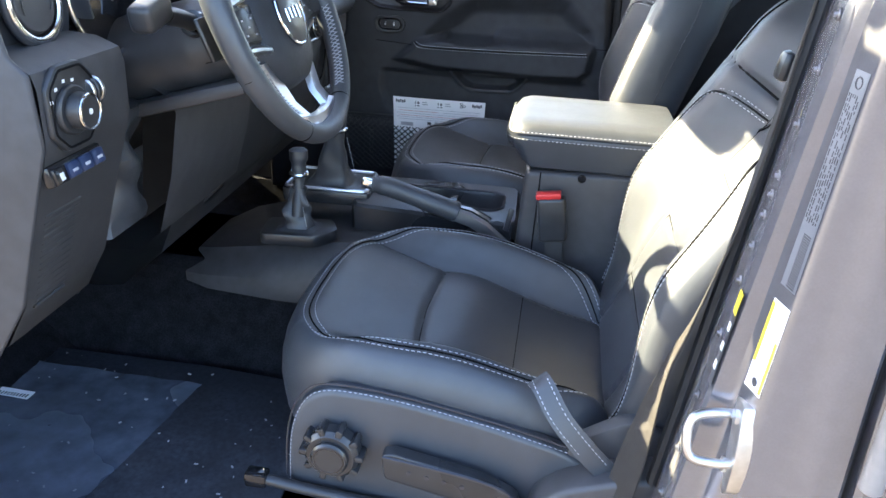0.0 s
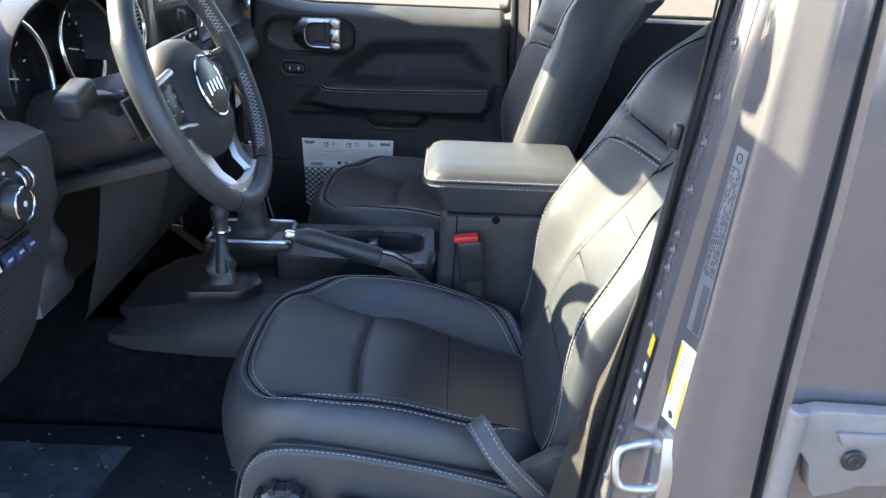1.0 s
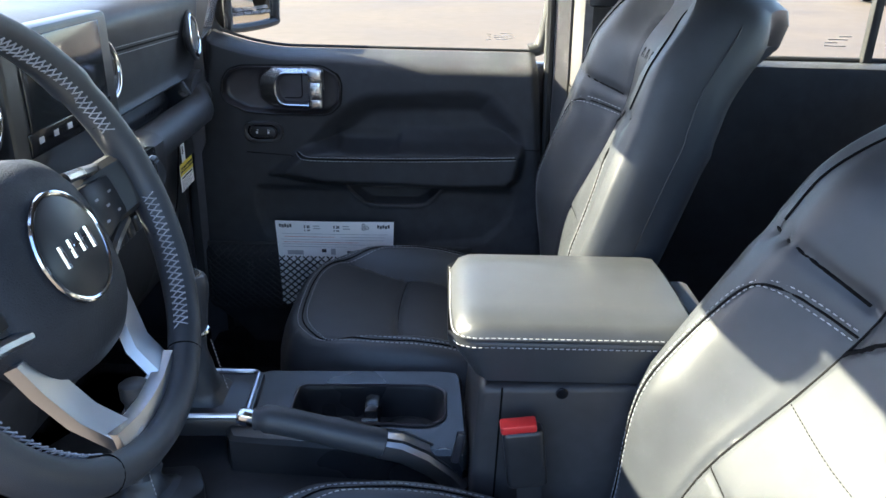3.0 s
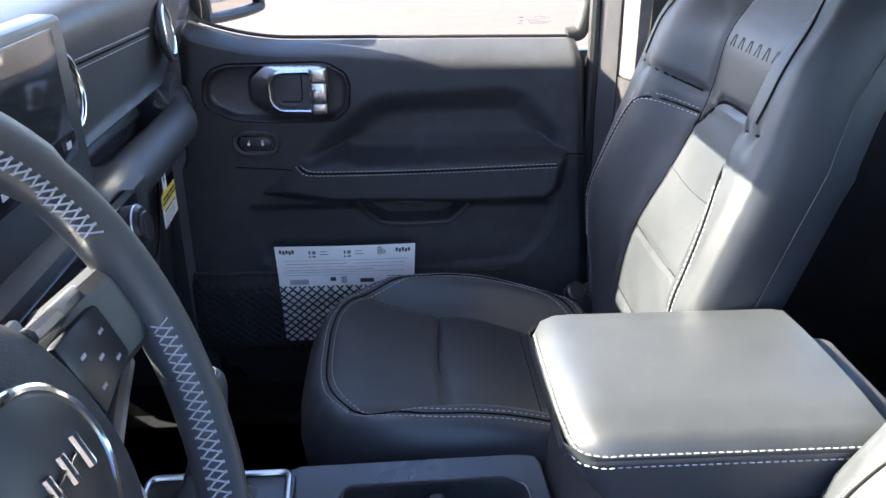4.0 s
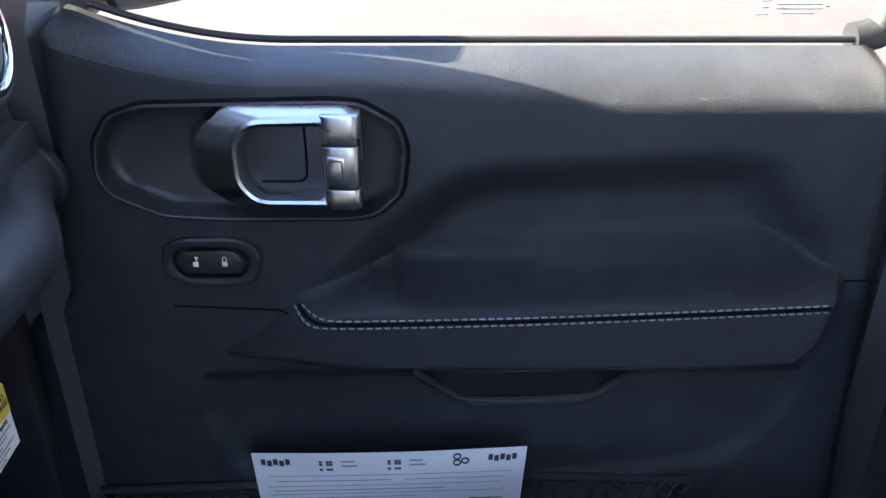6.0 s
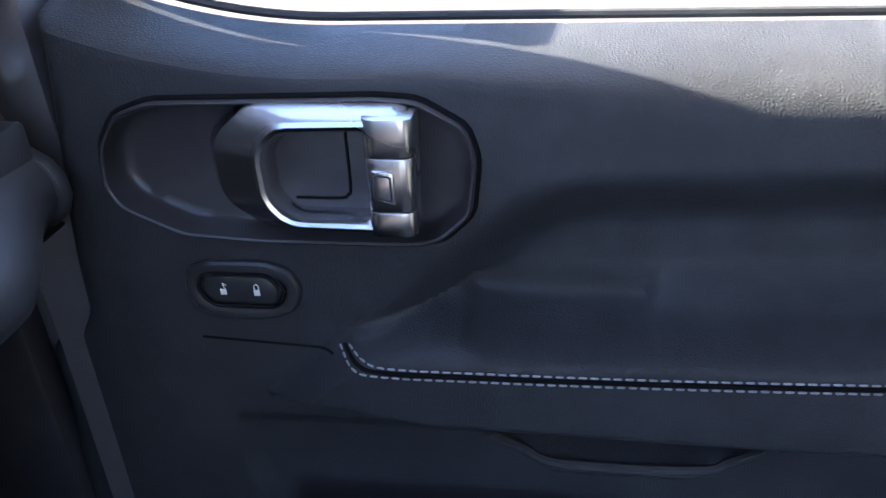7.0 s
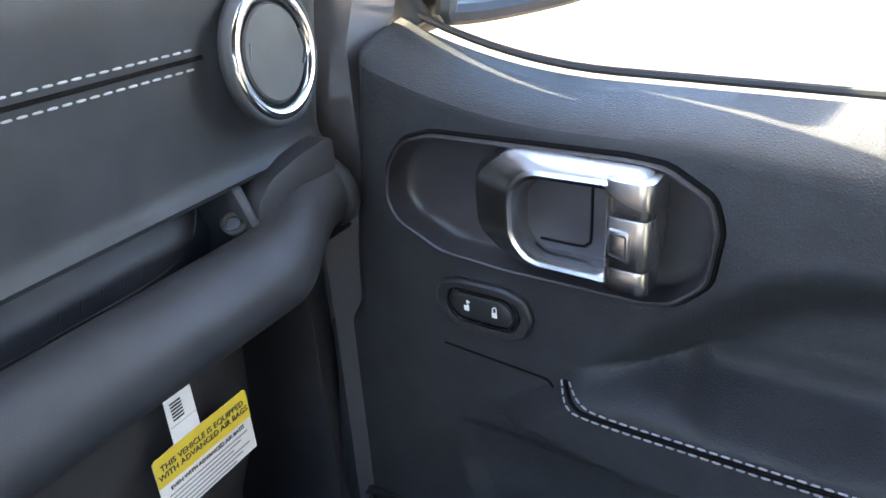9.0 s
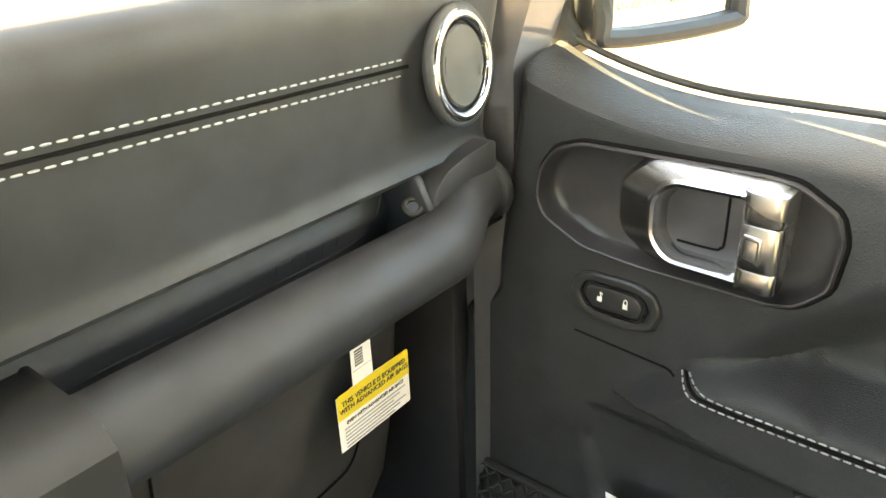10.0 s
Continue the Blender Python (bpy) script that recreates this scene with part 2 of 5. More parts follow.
def ring(c, axis, R, r, seg=48, rs=10, flat=1.0):
    ax = Vector(axis).normalized()
    u = ax.orthogonal().normalized()
    w = ax.cross(u)
    v, f = [], []
    for i in range(seg):
        a = 2 * math.pi * i / seg
        d = u * math.cos(a) + w * math.sin(a)
        for k in range(rs):
            b = 2 * math.pi * k / rs
            v.append(Vector(c) + d * (R + r * math.cos(b)) + ax * (r * flat * math.sin(b)))
    for i in range(seg):
        for k in range(rs):
            f.append((i * rs + k, i * rs + (k + 1) % rs, ((i + 1) % seg) * rs + (k + 1) % rs, ((i + 1) % seg) * rs + k))
    return v, f


def lettering(name, text, m, size, material, parent, label=""):
    cu = bpy.data.curves.new(name, "FONT")
    cu.body, cu.size, cu.extrude, cu.align_x, cu.align_y = text, size, 0.0002, "CENTER", "CENTER"
    tmp = bpy.data.objects.new(name + "_tmp", cu)
    scene.collection.objects.link(tmp)
    bpy.context.view_layer.update()
    me = bpy.data.meshes.new_from_object(tmp.evaluated_get(bpy.context.evaluated_depsgraph_get()))
    bpy.data.objects.remove(tmp)
    geo = ([m @ v.co for v in me.vertices], [tuple(p.vertices) for p in me.polygons])
    bpy.data.meshes.remove(me)
    return part(name, geo, material, parent, label, smooth=False)


def smooth01(x):
    x = max(0.0, min(1.0, x))
    return x * x * (3 - 2 * x)


def sstep(x):
    x = np.clip(x, 0, 1)
    return x * x * (3 - 2 * x)


def sd_poly(X, Z, poly):
    """Signed distance to a polygon, negative inside."""
    poly = np.array(poly, float)
    d = np.full(X.shape, 1e9)
    inside = np.zeros(X.shape, bool)
    n = len(poly)
    for i in range(n):
        a, b = poly[i], poly[(i + 1) % n]
        e = b - a
        wx, wz = X - a[0], Z - a[1]
        k = np.clip((wx * e[0] + wz * e[1]) / (e @ e), 0, 1)
        d = np.minimum(d, (wx - e[0] * k) ** 2 + (wz - e[1] * k) ** 2)
        c = (a[1] > Z) != (b[1] > Z)
        with np.errstate(divide="ignore", invalid="ignore"):
            xi = a[0] + (Z - a[1]) * e[0] / (e[1] if e[1] else 1e-9)
        inside ^= c & (X < xi)
    return np.where(inside, -1, 1) * np.sqrt(d)


# ---- setting: ground, floor, roof, body ----
ground = tagged(part("ground", ([(-400, -400, 0), (400, -400, 0), (400, 400, 0), (-400, 400, 0)], [(0, 1, 2, 3)]), GROUND), "pale sunlit concrete ground round the vehicle", "ground", kind="structure")


def car_floor():
    """Footwells with the raised tunnel pressed into one sheet."""
    ys = np.linspace(-0.76, 0.76, 60)
    xs = np.concatenate([np.linspace(-0.95, 0.75, 50), [1.0, 1.8]])
    v, f = [], []
    for x in xs:
        for y in ys:
            z = 0.54 + 0.24 * float(sstep(np.array((0.20 - abs(y)) / 0.07)))
            toe = max(0.0, -0.62 - x)
            z += toe * 0.95
            z += 0.10 * float(sstep(np.array((abs(y) - 0.70) / 0.04)))
            v.append((x, y, z))
    n = len(ys)
    for i in range(len(xs) - 1):
        for k in range(n - 1):
            a = i * n + k
            f.append((a, a + 1, a + 1 + n, a + n))
    bm = bmesh.new()
    vs = [bm.verts.new(p) for p in v]
    for q in f:
        bm.faces.new([vs[i] for i in q])
    bmesh.ops.solidify(bm, geom=bm.faces[:], thickness=0.02)
    return tagged(part("floor", bm, CARPET), "black carpeted vehicle floor with raised tunnel", "floor", kind="structure")


car_floor()

# Unseen roof and header, stretched to stop stray sun; added centre block shades seats.
roof = tagged(part("ceiling", merge(rbox((1.12, .04, 1.86), (2.20, 1.44, 0.06), 0.02), rbox((-.02, .06, 1.77), (0.10, 1.42, 0.16), 0.02), rbox((-.06, -.02, 1.665), (.05, .22, .075), .02)), PLASTIC), "dark hard roof and windscreen header, out of view, shaped to shade the seats", "roof", kind="structure")
for side, nm in ((-1, "driver"), (1, "passenger")):
    # Driver's pillar, out of view, is widened inboard to keep sun off the jamb.
    tagged(part("pillar_front", loft([[(x + dx, side * (y + dy), z) for dx, dy in ((-.045, -.15 if side < 0 else -.035), (.045, -.15 if side < 0 else -.035), (.045, .035), (-.045, .035))] for x, y, z in ((-.52, .745, 1.30), (-.40, .725, 1.50), (-.06, .655, 1.85))], closed=True), PAINT), "grey painted windscreen pillar, driver's one widened to shade the jamb", "pillar", kind="structure")
    tagged(part("cowl_side", rbox((-.57 if side < 0 else -.44, side * .775, 0.95), (.22 if side < 0 else .36, .05, .80), .02), PAINT if side < 0 else LIGHTENED), "grey cowl side panel beside the footwell", "body panel", kind="structure")
    tagged(part("sill", rbox((.6, side * .775, 0.50), (2.6, .09, .16), .02), PAINT), "grey painted door sill", "sill", kind="structure")
tagged(part("bonnet", rbox((-1.25, 0, 1.22), (1.15, 1.30, .08), .03), PAINT), "grey painted bonnet", "bonnet", kind="structure")
tagged(part("cowl", merge(rbox((-.77, 0, 1.355), (.40, 1.50, .10), .02), rbox((-.70, 0, 1.10), (.03, 1.5, .50), .01)), PLASTIC), "black cowl panel below the windscreen", "cowl", kind="structure")
tagged(part("firewall", rbox((-.93, 0, 0.95), (.04, 1.5, .70), .01), CARPET), "black lined firewall", "firewall", kind="structure")
tagged(part("tailgate", merge(rbox((2.15, 0, 0.95), (.06, 1.5, .85), .02), rbox((2.15, 0, 1.80), (.06, 1.5, .10), .02)), PLASTIC), "dark tailgate", "tailgate", kind="structure")
tagged(part("rear_partition", rbox((1.55, 0, 0.98), (.14, 1.36, .85), .04), LEATHER), "black rear seat back", "rear seat", kind="structure")
tagged(part("windscreen", loft([[(-.58, -.70, 1.42), (-.58, .70, 1.42)], [(-.07, -.66, 1.82), (-.07, .66, 1.82)]]), GLASS), "clear raked windscreen", "windscreen", kind="structure").visible_shadow = False


def b_pillar_driver():
    """Pressed door jamb: seal edge, weld flange, step and rounded outer corner."""
    secs = []
    for z in np.linspace(0.52, 1.86, 28):
        lean = 0.105 * (z - 1.30)
        lo = 0.03 * max(0.0, 1.15 - z)
        plan = [(0.66, -0.66), (0.604 + lean, -0.672), (0.598 + lean, -0.690), (0.596 + lean, -0.700), (0.594 + lean, -0.704), (0.593 + lean, -0.722), (0.596 + lean, -0.752), (0.600 + lean, -0.760),
                (0.612 + lean * .8, -0.764), (0.616 + lean * .7, -0.772), (0.622 + lean * .5, -0.800 - lo), (0.628 + lean * .4, -0.806 - lo), (0.640 + lo * .5, -0.808 - lo), (0.650 + lo * .5, -0.812 - lo),
                (0.662 + lo * .6, -0.822 - lo), (0.672 + lo * .6, -0.826 - lo), (0.694 + lo * .6, -0.827 - lo), (0.699 + lo * .6, -0.822 - lo), (0.699 + lo * .6, -0.790), (0.70, -0.66)]
        secs.append([(x, y, z) for x, y in plan])
    return loft(secs, closed=True)


bp = thing("wall_pillar", "grey painted door pillar with weld flange and stickers", "door pillar", (0.64, -0.75, 0.52), kind="structure")
part("pillar_body", b_pillar_driver(), PAINT, bp)
part("door_seal", tube([(0.592 + 0.105 * (z - 1.3), -0.692, z) for z in np.linspace(0.56, 1.84, 30)], 0.008, 8), RUBBER, bp, "black rubber door seal")
for z in (1.60, 1.545, 1.49, 1.435, 1.386, 1.334, 1.282, 1.262, 1.240, 1.205, 1.165, 1.10, 1.017, 0.94, 0.87):
    x = 0.593 + 0.105 * (z - 1.3)
    part("weld_stud", merge(disc((x + .002, -.737, z), (-1, .1, 0), .0062, .0022, 14, .0007), disc((x, -.737, z), (-1, .1, 0), .0028, .0030, 10)), PAINT, bp)


def rear_door_driver():
    secs = []
    for z in np.linspace(0.56, 1.80, 26):
        lo = 0.03 * max(0.0, 1.15 - z)
        o = -0.832 - lo + 0.05 * max(0.0, z - 1.36)
        x0 = 0.708 + lo * .6
        secs.append([(x0, o + .03, z), (x0, o + .006, z), (x0 + .006, o, z), (1.0, o, z), (1.75, o, z), (1.75, o + .05, z), (x0 + .03, o + .05, z)])
    return loft(secs, closed=True)


rd = thing("door_rear", "grey painted rear door beside the pillar", "door", (1.2, -.83, .56), kind="structure")
part("door_skin", rear_door_driver(), PAINT, rd)
part("door_gap", rbox((0.704, -.785, 1.18), (.022, .05, 1.24), 0), RUBBER, rd, "black shut gap")


def hinge(z):
    h = part("hinge", bevelled(prism([(.718, z + .046), (.735, z + .052), (.80, z + .050), (.95, z + .046), (.95, z - .040), (.80, z - .046), (.775, z - .058), (.752, z - .064), (.744, z - .050), (.738, z - .02), (.726, z - .004), (.718, z - .02)], 1, -.856, -.836), .005, 2), PAINT2, rd, "pale painted external hinge")
    part("hinge_barrel", disc((.714, -.850, z - .078), (0, 0, 1), .0115, .128, 24, .003), PAINT2, h)
    part("hinge_rib", bevelled(prism([(.755, z + .028), (.90, z + .024), (.90, z + .012), (.765, z + .010)], 1, -.862, -.855), .003), PAINT2, h)
    part("hinge_bolt", merge(disc((.782, -.856, z - .008), (0, -1, 0), .013, .006, 24, .002), ring((.782, -.862, z - .008), (0, 1, 0), .006, .0015, 20, 6)), SATIN, h, "black bolt")


hinge(1.085)
hinge(0.74)

# stickers on the jamb
def jamb(y, z, lift=.0008):
    """A point on the outer jamb face."""
    lean, lo = 0.105 * (z - 1.30), 0.03 * max(0.0, 1.15 - z)
    k = (-.772 - y) / (.028 + lo)
    return Vector((.616 + lean * .7 + k * (.006 - lean * .2) - lift, y, z))


def jamb_bar(y0, y1, z, h, m, parent, name="print_bar", lift=.0016):
    part(name, ([jamb(y0, z - h / 2, lift), jamb(y1, z - h / 2, lift), jamb(y1, z + h / 2, lift), jamb(y0, z + h / 2, lift)], [(0, 1, 2, 3)]), m, parent, smooth=False)


def jamb_label(name, y0, y1, z0, z1, m, label):
    a = [[jamb(y, z, .0006) for y in (y0, y1)] for z in np.linspace(z0, z1, 8)]
    b = [[jamb(y, z, .0011) for y in (y0, y1)] for z in np.linspace(z0, z1, 8)]
    return part(name, merge(loft(a), loft(b)), m, bp, label, smooth=False)


lab = jamb_label("label", -.775, -.7985, 1.185, 1.396, SILVERLAB, "silver certification label with printed bars")
random.seed(4)
print_v, print_f = [], []
for y in (-.7772, -.7806, -.7840, -.7874, -.7908, -.7942):
    z = 1.376
    while z > 1.258:
        n = random.uniform(.002, .0075)
        if random.random() < .84:
            k = len(print_v)
            print_v += [jamb(y, z, .0016), jamb(y - .0019, z, .0016), jamb(y - .0019, z - n, .0016), jamb(y, z - n, .0016)]
            print_f.append((k, k + 1, k + 2, k + 3))
        z -= n + random.uniform(.0010, .0022)
part("print_bars", (print_v, print_f), INK, lab, smooth=False)
part("label_mark", ring(jamb(-.787, 1.386, .0015), (1, .2, 0), .005, .0007, 16, 5), INK, lab)
for i in range(24):
    jamb_bar(-.784, -.796, 1.243 - i * .0024, .0013 + .0006 * (i % 2), INK, lab, "barcode_bar")
st = jamb_label("tyre_label", -.774, -.800, 1.064, 1.168, PAPER, "white label with yellow edge bars")
jamb_bar(-.7745, -.779, 1.130, .070, YELLOW, st, "yellow_bar")
jamb_bar(-.796, -.800, 1.098, .062, YELLOW, st, "yellow_bar")
for i in range(13):
    jamb_bar(-.781, -.794 + .003 * (i % 3), 1.158 - i * .006, .0018, GREYINK, st)
part("round_mark", disc(jamb(-.787, 1.075, .0012), (-1, -.2, 0), .005, .0006, 16), INK, st)


def flange(y0, y1, z0, z1, m, name, parent, label="", lift=.001):
    P = [Vector((.5965 + .105 * (z - 1.3) - lift, y, z)) for y, z in ((y0, z0), (y1, z0), (y1, z1), (y0, z1))]
    return part(name, (P + [p + Vector((.0006, 0, 0)) for p in P], [(0, 1, 2, 3), (7, 6, 5, 4)]), m, parent, label, smooth=False)


bl = flange(-.748, -.7605, 1.045, 1.160, INK, "warning_label", bp, "black and yellow warning label with white marks")
flange(-.748, -.7605, 1.134, 1.160, YELLOW, "yellow_patch", bl, lift=.0022)
for z in (1.118, 1.094, 1.070):
    flange(-.750, -.758, z - .005, z + .005, PAPER, "white_mark", bl, lift=.0022)
striker = thing("door_striker", "galvanised steel door striker loop on the pillar", "striker", (.60, -.785, 1.0))
part("striker_loop", tube(smooth_path([(.607, -.772, 1.022), (.575, -.778, 1.024), (.552, -.785, 1.018), (.549, -.792, .995), (.556, -.797, .976), (.58, -.800, .974), (.609, -.80, .978)], 6), .0052, 10), STEEL, striker)
part("striker_plate", bevelled(prism([(-.765, 1.045), (-.80, 1.05), (-.812, .99), (-.81, .945), (-.795, .93), (-.785, .955), (-.765, .97)], 0, .596, .613), .003), STEEL, striker)
for z in (1.03, .965):
    part("striker_bolt", disc((.597, -.788, z), (-1, 0, 0), .009, .005, 6), STEEL, striker)

# ---- driver seat belt ----
sb = thing("seat_belt", "dark grey woven seat belt hanging along the pillar", "seat belt", (.54, -.69, .7))
part("webbing", ribbon(smooth_path([(.475, -.705, .68), (.502, -.703, .81), (.530, -.702, 1.01), (.553, -.696, 1.09), (.584, -.690, 1.24), (.599, -.684, 1.39), (.607, -.680, 1.49), (.62, -.672, 1.74)], 6), .047, .0022, lambda p: Vector((.55, -.8, 0)).lerp(Vector((-.30, -.95, 0)), smooth01((p.z - .82) / .30))), WEB, sb)
part("belt_stitching", stitches(smooth_path([(.478, -.722, .76), (.505, -.722, .80)], 4), .004, .002), THREAD, sb)
part("belt_anchor", bevelled(prism([(.44, .62), (.52, .62), (.515, .74), (.46, .74)], 1, -.705, -.680), .005), SATIN, sb)
bs = part("belt_guide", merge(rbox((.592, -.672, 1.375), (.014, .022, .030), .006, (0, 8, 0))), SATIN, sb, "black plastic belt stop")


# ---- passenger door ----
def belt_z(x):
    return 1.336 + 0.060 * max(0.0, (-0.06 - x) / 0.24) ** 2


BEZ = [(-.218, 1.243), (-.214, 1.272), (-.199, 1.293), (-.172, 1.302), (-.02, 1.305), (.006, 1.303), (.036, 1.286), (.043, 1.265), (.039, 1.226), (.018, 1.206), (-.002, 1.202), (-.112, 1.202), (-.168, 1.206), (-.210, 1.226)]
SCOOP = [(-.030, 1.122), (.02, 1.175), (.075, 1.222), (.11, 1.238), (.20, 1.243), (.34, 1.247), (.375, 1.240), (.44, 1.172), (.450, 1.140), (.44, 1.133), (.25, 1.130), (.10, 1.128), (.0, 1.122)]
ARM = [(-.056, 1.117), (-.03, 1.128), (.01, 1.137), (.455, 1.137), (.462, 1.12), (.452, 1.06), (.425, 1.034), (.30, 1.030), (.0, 1.036), (-.125, 1.058)]
CUP = [(.05, 1.040), (.075, 1.005), (.112, .984), (.222, .985), (.248, 1.0), (.275, 1.032)]
LOCK = [(-.177, 1.159), (-.173, 1.174), (-.157, 1.1805), (-.113, 1.181), (-.095, 1.175), (-.088, 1.159), (-.095, 1.141), (-.115, 1.134), (-.157, 1.1345), (-.171, 1.142)]
POCKET = [(.026, 1.175), (.040, 1.128), (.062, 1.119), (.150, 1.121), (.170, 1.130), (.184, 1.175)]


def door_y(X, Z):
    y = np.full(X.shape, .733)
    zt = 1.336 + 0.060 * np.maximum(0.0, (-0.06 - X) / 0.24) ** 2
    roll = .020 + .026 * sstep((X + .02) / .26)
    y += np.clip((Z - zt + roll) / roll, 0, 1) ** 1.9 * .072
    d = sd_poly(X, Z, BEZ)
    y += .034 * sstep((.001 - d) / .006)
    d = sd_poly(X, Z, SCOOP)
    y += .040 * sstep((.018 - d) / .062)
    d = sd_poly(X, Z, ARM)
    top = sstep((1.146 - Z) / .014)
    y -= .028 * sstep((.006 - d) / .026) * top
    d = sd_poly(X, Z, POCKET)
    y += .020 * sstep((.008 - d) / .016) * sstep((1.168 - Z) / .036)
    d = sd_poly(X, Z, CUP)
    y += .032 * sstep((.004 - d) / .018) * sstep((1.042 - Z) / .01) - .003 * np.exp(-((d - .004) / .003) ** 2) * (Z < 1.03)
    d = sd_poly(X, Z, LOCK)
    y += .012 * sstep((-.001 - d) / .006)
    low = sstep((1.035 - Z) / .02)
    rim = sd_poly(X, Z, [(-.16, 1.05), (.452, 1.06), (.447, .99), (.43, .945), (.38, .895), (.20, .875), (-.10, .87), (-.145, .91), (-.165, .98)])
    y += .010 * sstep((.004 - rim) / .02) * low
    y -= .022 * sstep((.885 - Z) / .03) * sstep((X + .30) / .03) * sstep((.36 - X) / .06)
    y += .018 * sstep((.74 - Z) / .10)
    return y


def door_panel():
    nx, nz = 230, 210
    v, f = [], []
    U, V = np.meshgrid(np.linspace(0, 1, nx), np.linspace(0, 1, nz))
    V = V ** 0.85
    bz = np.array([belt_z(x) for x in np.linspace(-.245, .485, 200)])
    Z0 = .60 + V * (1.345 - .60)
    xf = -.248 - .030 * sstep((1.36 - Z0) / .25) - .045 * sstep((1.115 - Z0) / .06) - .02 * sstep((1.05 - Z0) / .2) + .14 * sstep((.80 - Z0) / .2)
    xr = .478 + (1.345 - Z0) * .10
    X = xf + U * (xr - xf)
    ZT = np.interp(X, np.linspace(-.245, .485, 200), bz)
    Z = .60 + V * (ZT - .60)
    Y = door_y(X, Z)
    edge = np.minimum(U, 1 - U)
    Y += .016 * np.exp(-(edge / .012) ** 2)
    for j in range(nz):
        for i in range(nx):
            v.append((X[j, i], Y[j, i], Z[j, i]))
    for j in range(nz - 1):
        for i in range(nx - 1):
            a = j * nx + i
            f.append((a, a + 1, a + 1 + nx, a + nx))
    rim = [i for i in range(nx)] + [j * nx + nx - 1 for j in range(1, nz)] + [(nz - 1) * nx + i for i in range(nx - 2, -1, -1)] + [j * nx for j in range(nz - 2, 0, -1)]
    base = len(v)
    for r in rim:
        x, y, z = v[r]
        v.append((x, .835, z - .016 * (z > 1.2)))
    m = len(rim)
    for k in range(m):
        f.append((rim[k], rim[(k + 1) % m], base + (k + 1) % m, base + k))
    f.append(tuple(base + k for k in range(m)))
    return v, f


def on_door(x, z, lift=.001):
    return Vector((x, float(door_y(np.array([x]), np.array([z]))[0]) - lift, z))


door = thing("door_passenger", "black grained passenger door with silver handle", "door", (.1, .80, .60), kind="structure")
part("door_trim", door_panel(), VINYL, door)
part("door_skin", rbox((.12, .85, .94), (.80, .03, .74), .01), PAINT, door, "grey painted outer skin")
def rounded(poly, r=.012, n=5):
    """Round the corners of a 2D polygon."""
    out = []
    m = len(poly)
    for i in range(m):
        p, a, b = Vector(poly[i]), Vector(poly[i - 1]), Vector(poly[(i + 1) % m])
        da, db = (a - p), (b - p)
        k = min(r, da.length * .45, db.length * .45)
        s, e = p + da.normalized() * k, p + db.normalized() * k
        for q in range(n + 1):
            t = q / n
            out.append(s * (1 - t) ** 2 + p * 2 * t * (1 - t) + e * t * t)
    return out


def frame_plate(outer, inner, y0, y1, bev):
    """A plate in x, z with a hole; both outlines have the same number of points."""
    n = len(outer)
    v = [Vector((p[0], y0, p[1])) for p in outer] + [Vector((p[0], y0, p[1])) for p in inner] + [Vector((p[0], y1, p[1])) for p in outer] + [Vector((p[0], y1, p[1])) for p in inner]
    f = []
    for k in range(n):
        q = (k + 1) % n
        f += [(k, q, n + q, n + k), (2 * n + k, 3 * n + k, 3 * n + q, 2 * n + q), (k, 2 * n + k, 2 * n + q, q), (n + k, n + q, 3 * n + q, 3 * n + k)]
    return bevelled((v, f), bev, 3, 40)


def scaled(poly, c, kx, kz):
    return [(c[0] + (x - c[0]) * kx, c[1] + (z - c[1]) * kz) for x, z in poly]


def resample(poly, n=72):
    """Even points round a closed 2D outline, from its first corner."""
    P = [Vector((p[0], p[1])) for p in poly]
    L = [0.0]
    for a, b in zip(P, P[1:] + P[:1]):
        L.append(L[-1] + (b - a).length)
    out, j = [], 0
    for k in range(n):
        d = L[-1] * k / n
        while L[j + 1] < d:
            j += 1
        out.append(P[j].lerp(P[(j + 1) % len(P)], (d - L[j]) / max(1e-9, L[j + 1] - L[j])))
    return out


def collar(rings):
    """Skin over closed outlines: (outline in x, z; y) one after the other."""
    return loft([[(p[0], y, p[1]) for p in o] for o, y in rings], closed=True, caps=False)


bc = (-.0875, 1.2535)
b0 = [(p[0], p[1]) for p in resample(rounded(BEZ, .006, 4), 96)]
bez = part("handle_bezel", collar([(scaled(b0, bc, 1.026, 1.052), .742), (scaled(b0, bc, 1.026, 1.052), .7325), (scaled(b0, bc, 1.020, 1.040), .7275), (scaled(b0, bc, 1.010, 1.020), .7262), (scaled(b0, bc, .998, .994), .7275), (scaled(b0, bc, .986, .966), .7400), (scaled(b0, bc, .972, .935), .7475), (scaled(b0, bc, .955, .90), .7500), (scaled(b0, bc, .90, .80), .7515), (scaled(b0, bc, .3, .2), .7525)]), BEZEL, door, "smooth dark grey handle dish with raised rim")
part("bezel_joint", tube([Vector((p[0], .7328, p[1])) for p in scaled(b0, bc, 1.026, 1.054)], .0028, 6, True), GROOVE, bez)


def blend(a, b, k):
    return [(p[0] + (q[0] - p[0]) * k, p[1] + (q[1] - p[1]) * k) for p, q in zip(a, b)]


def hx(pts, r):
    return [(p[0], p[1]) for p in resample(rounded(pts, r, 5), 72)]


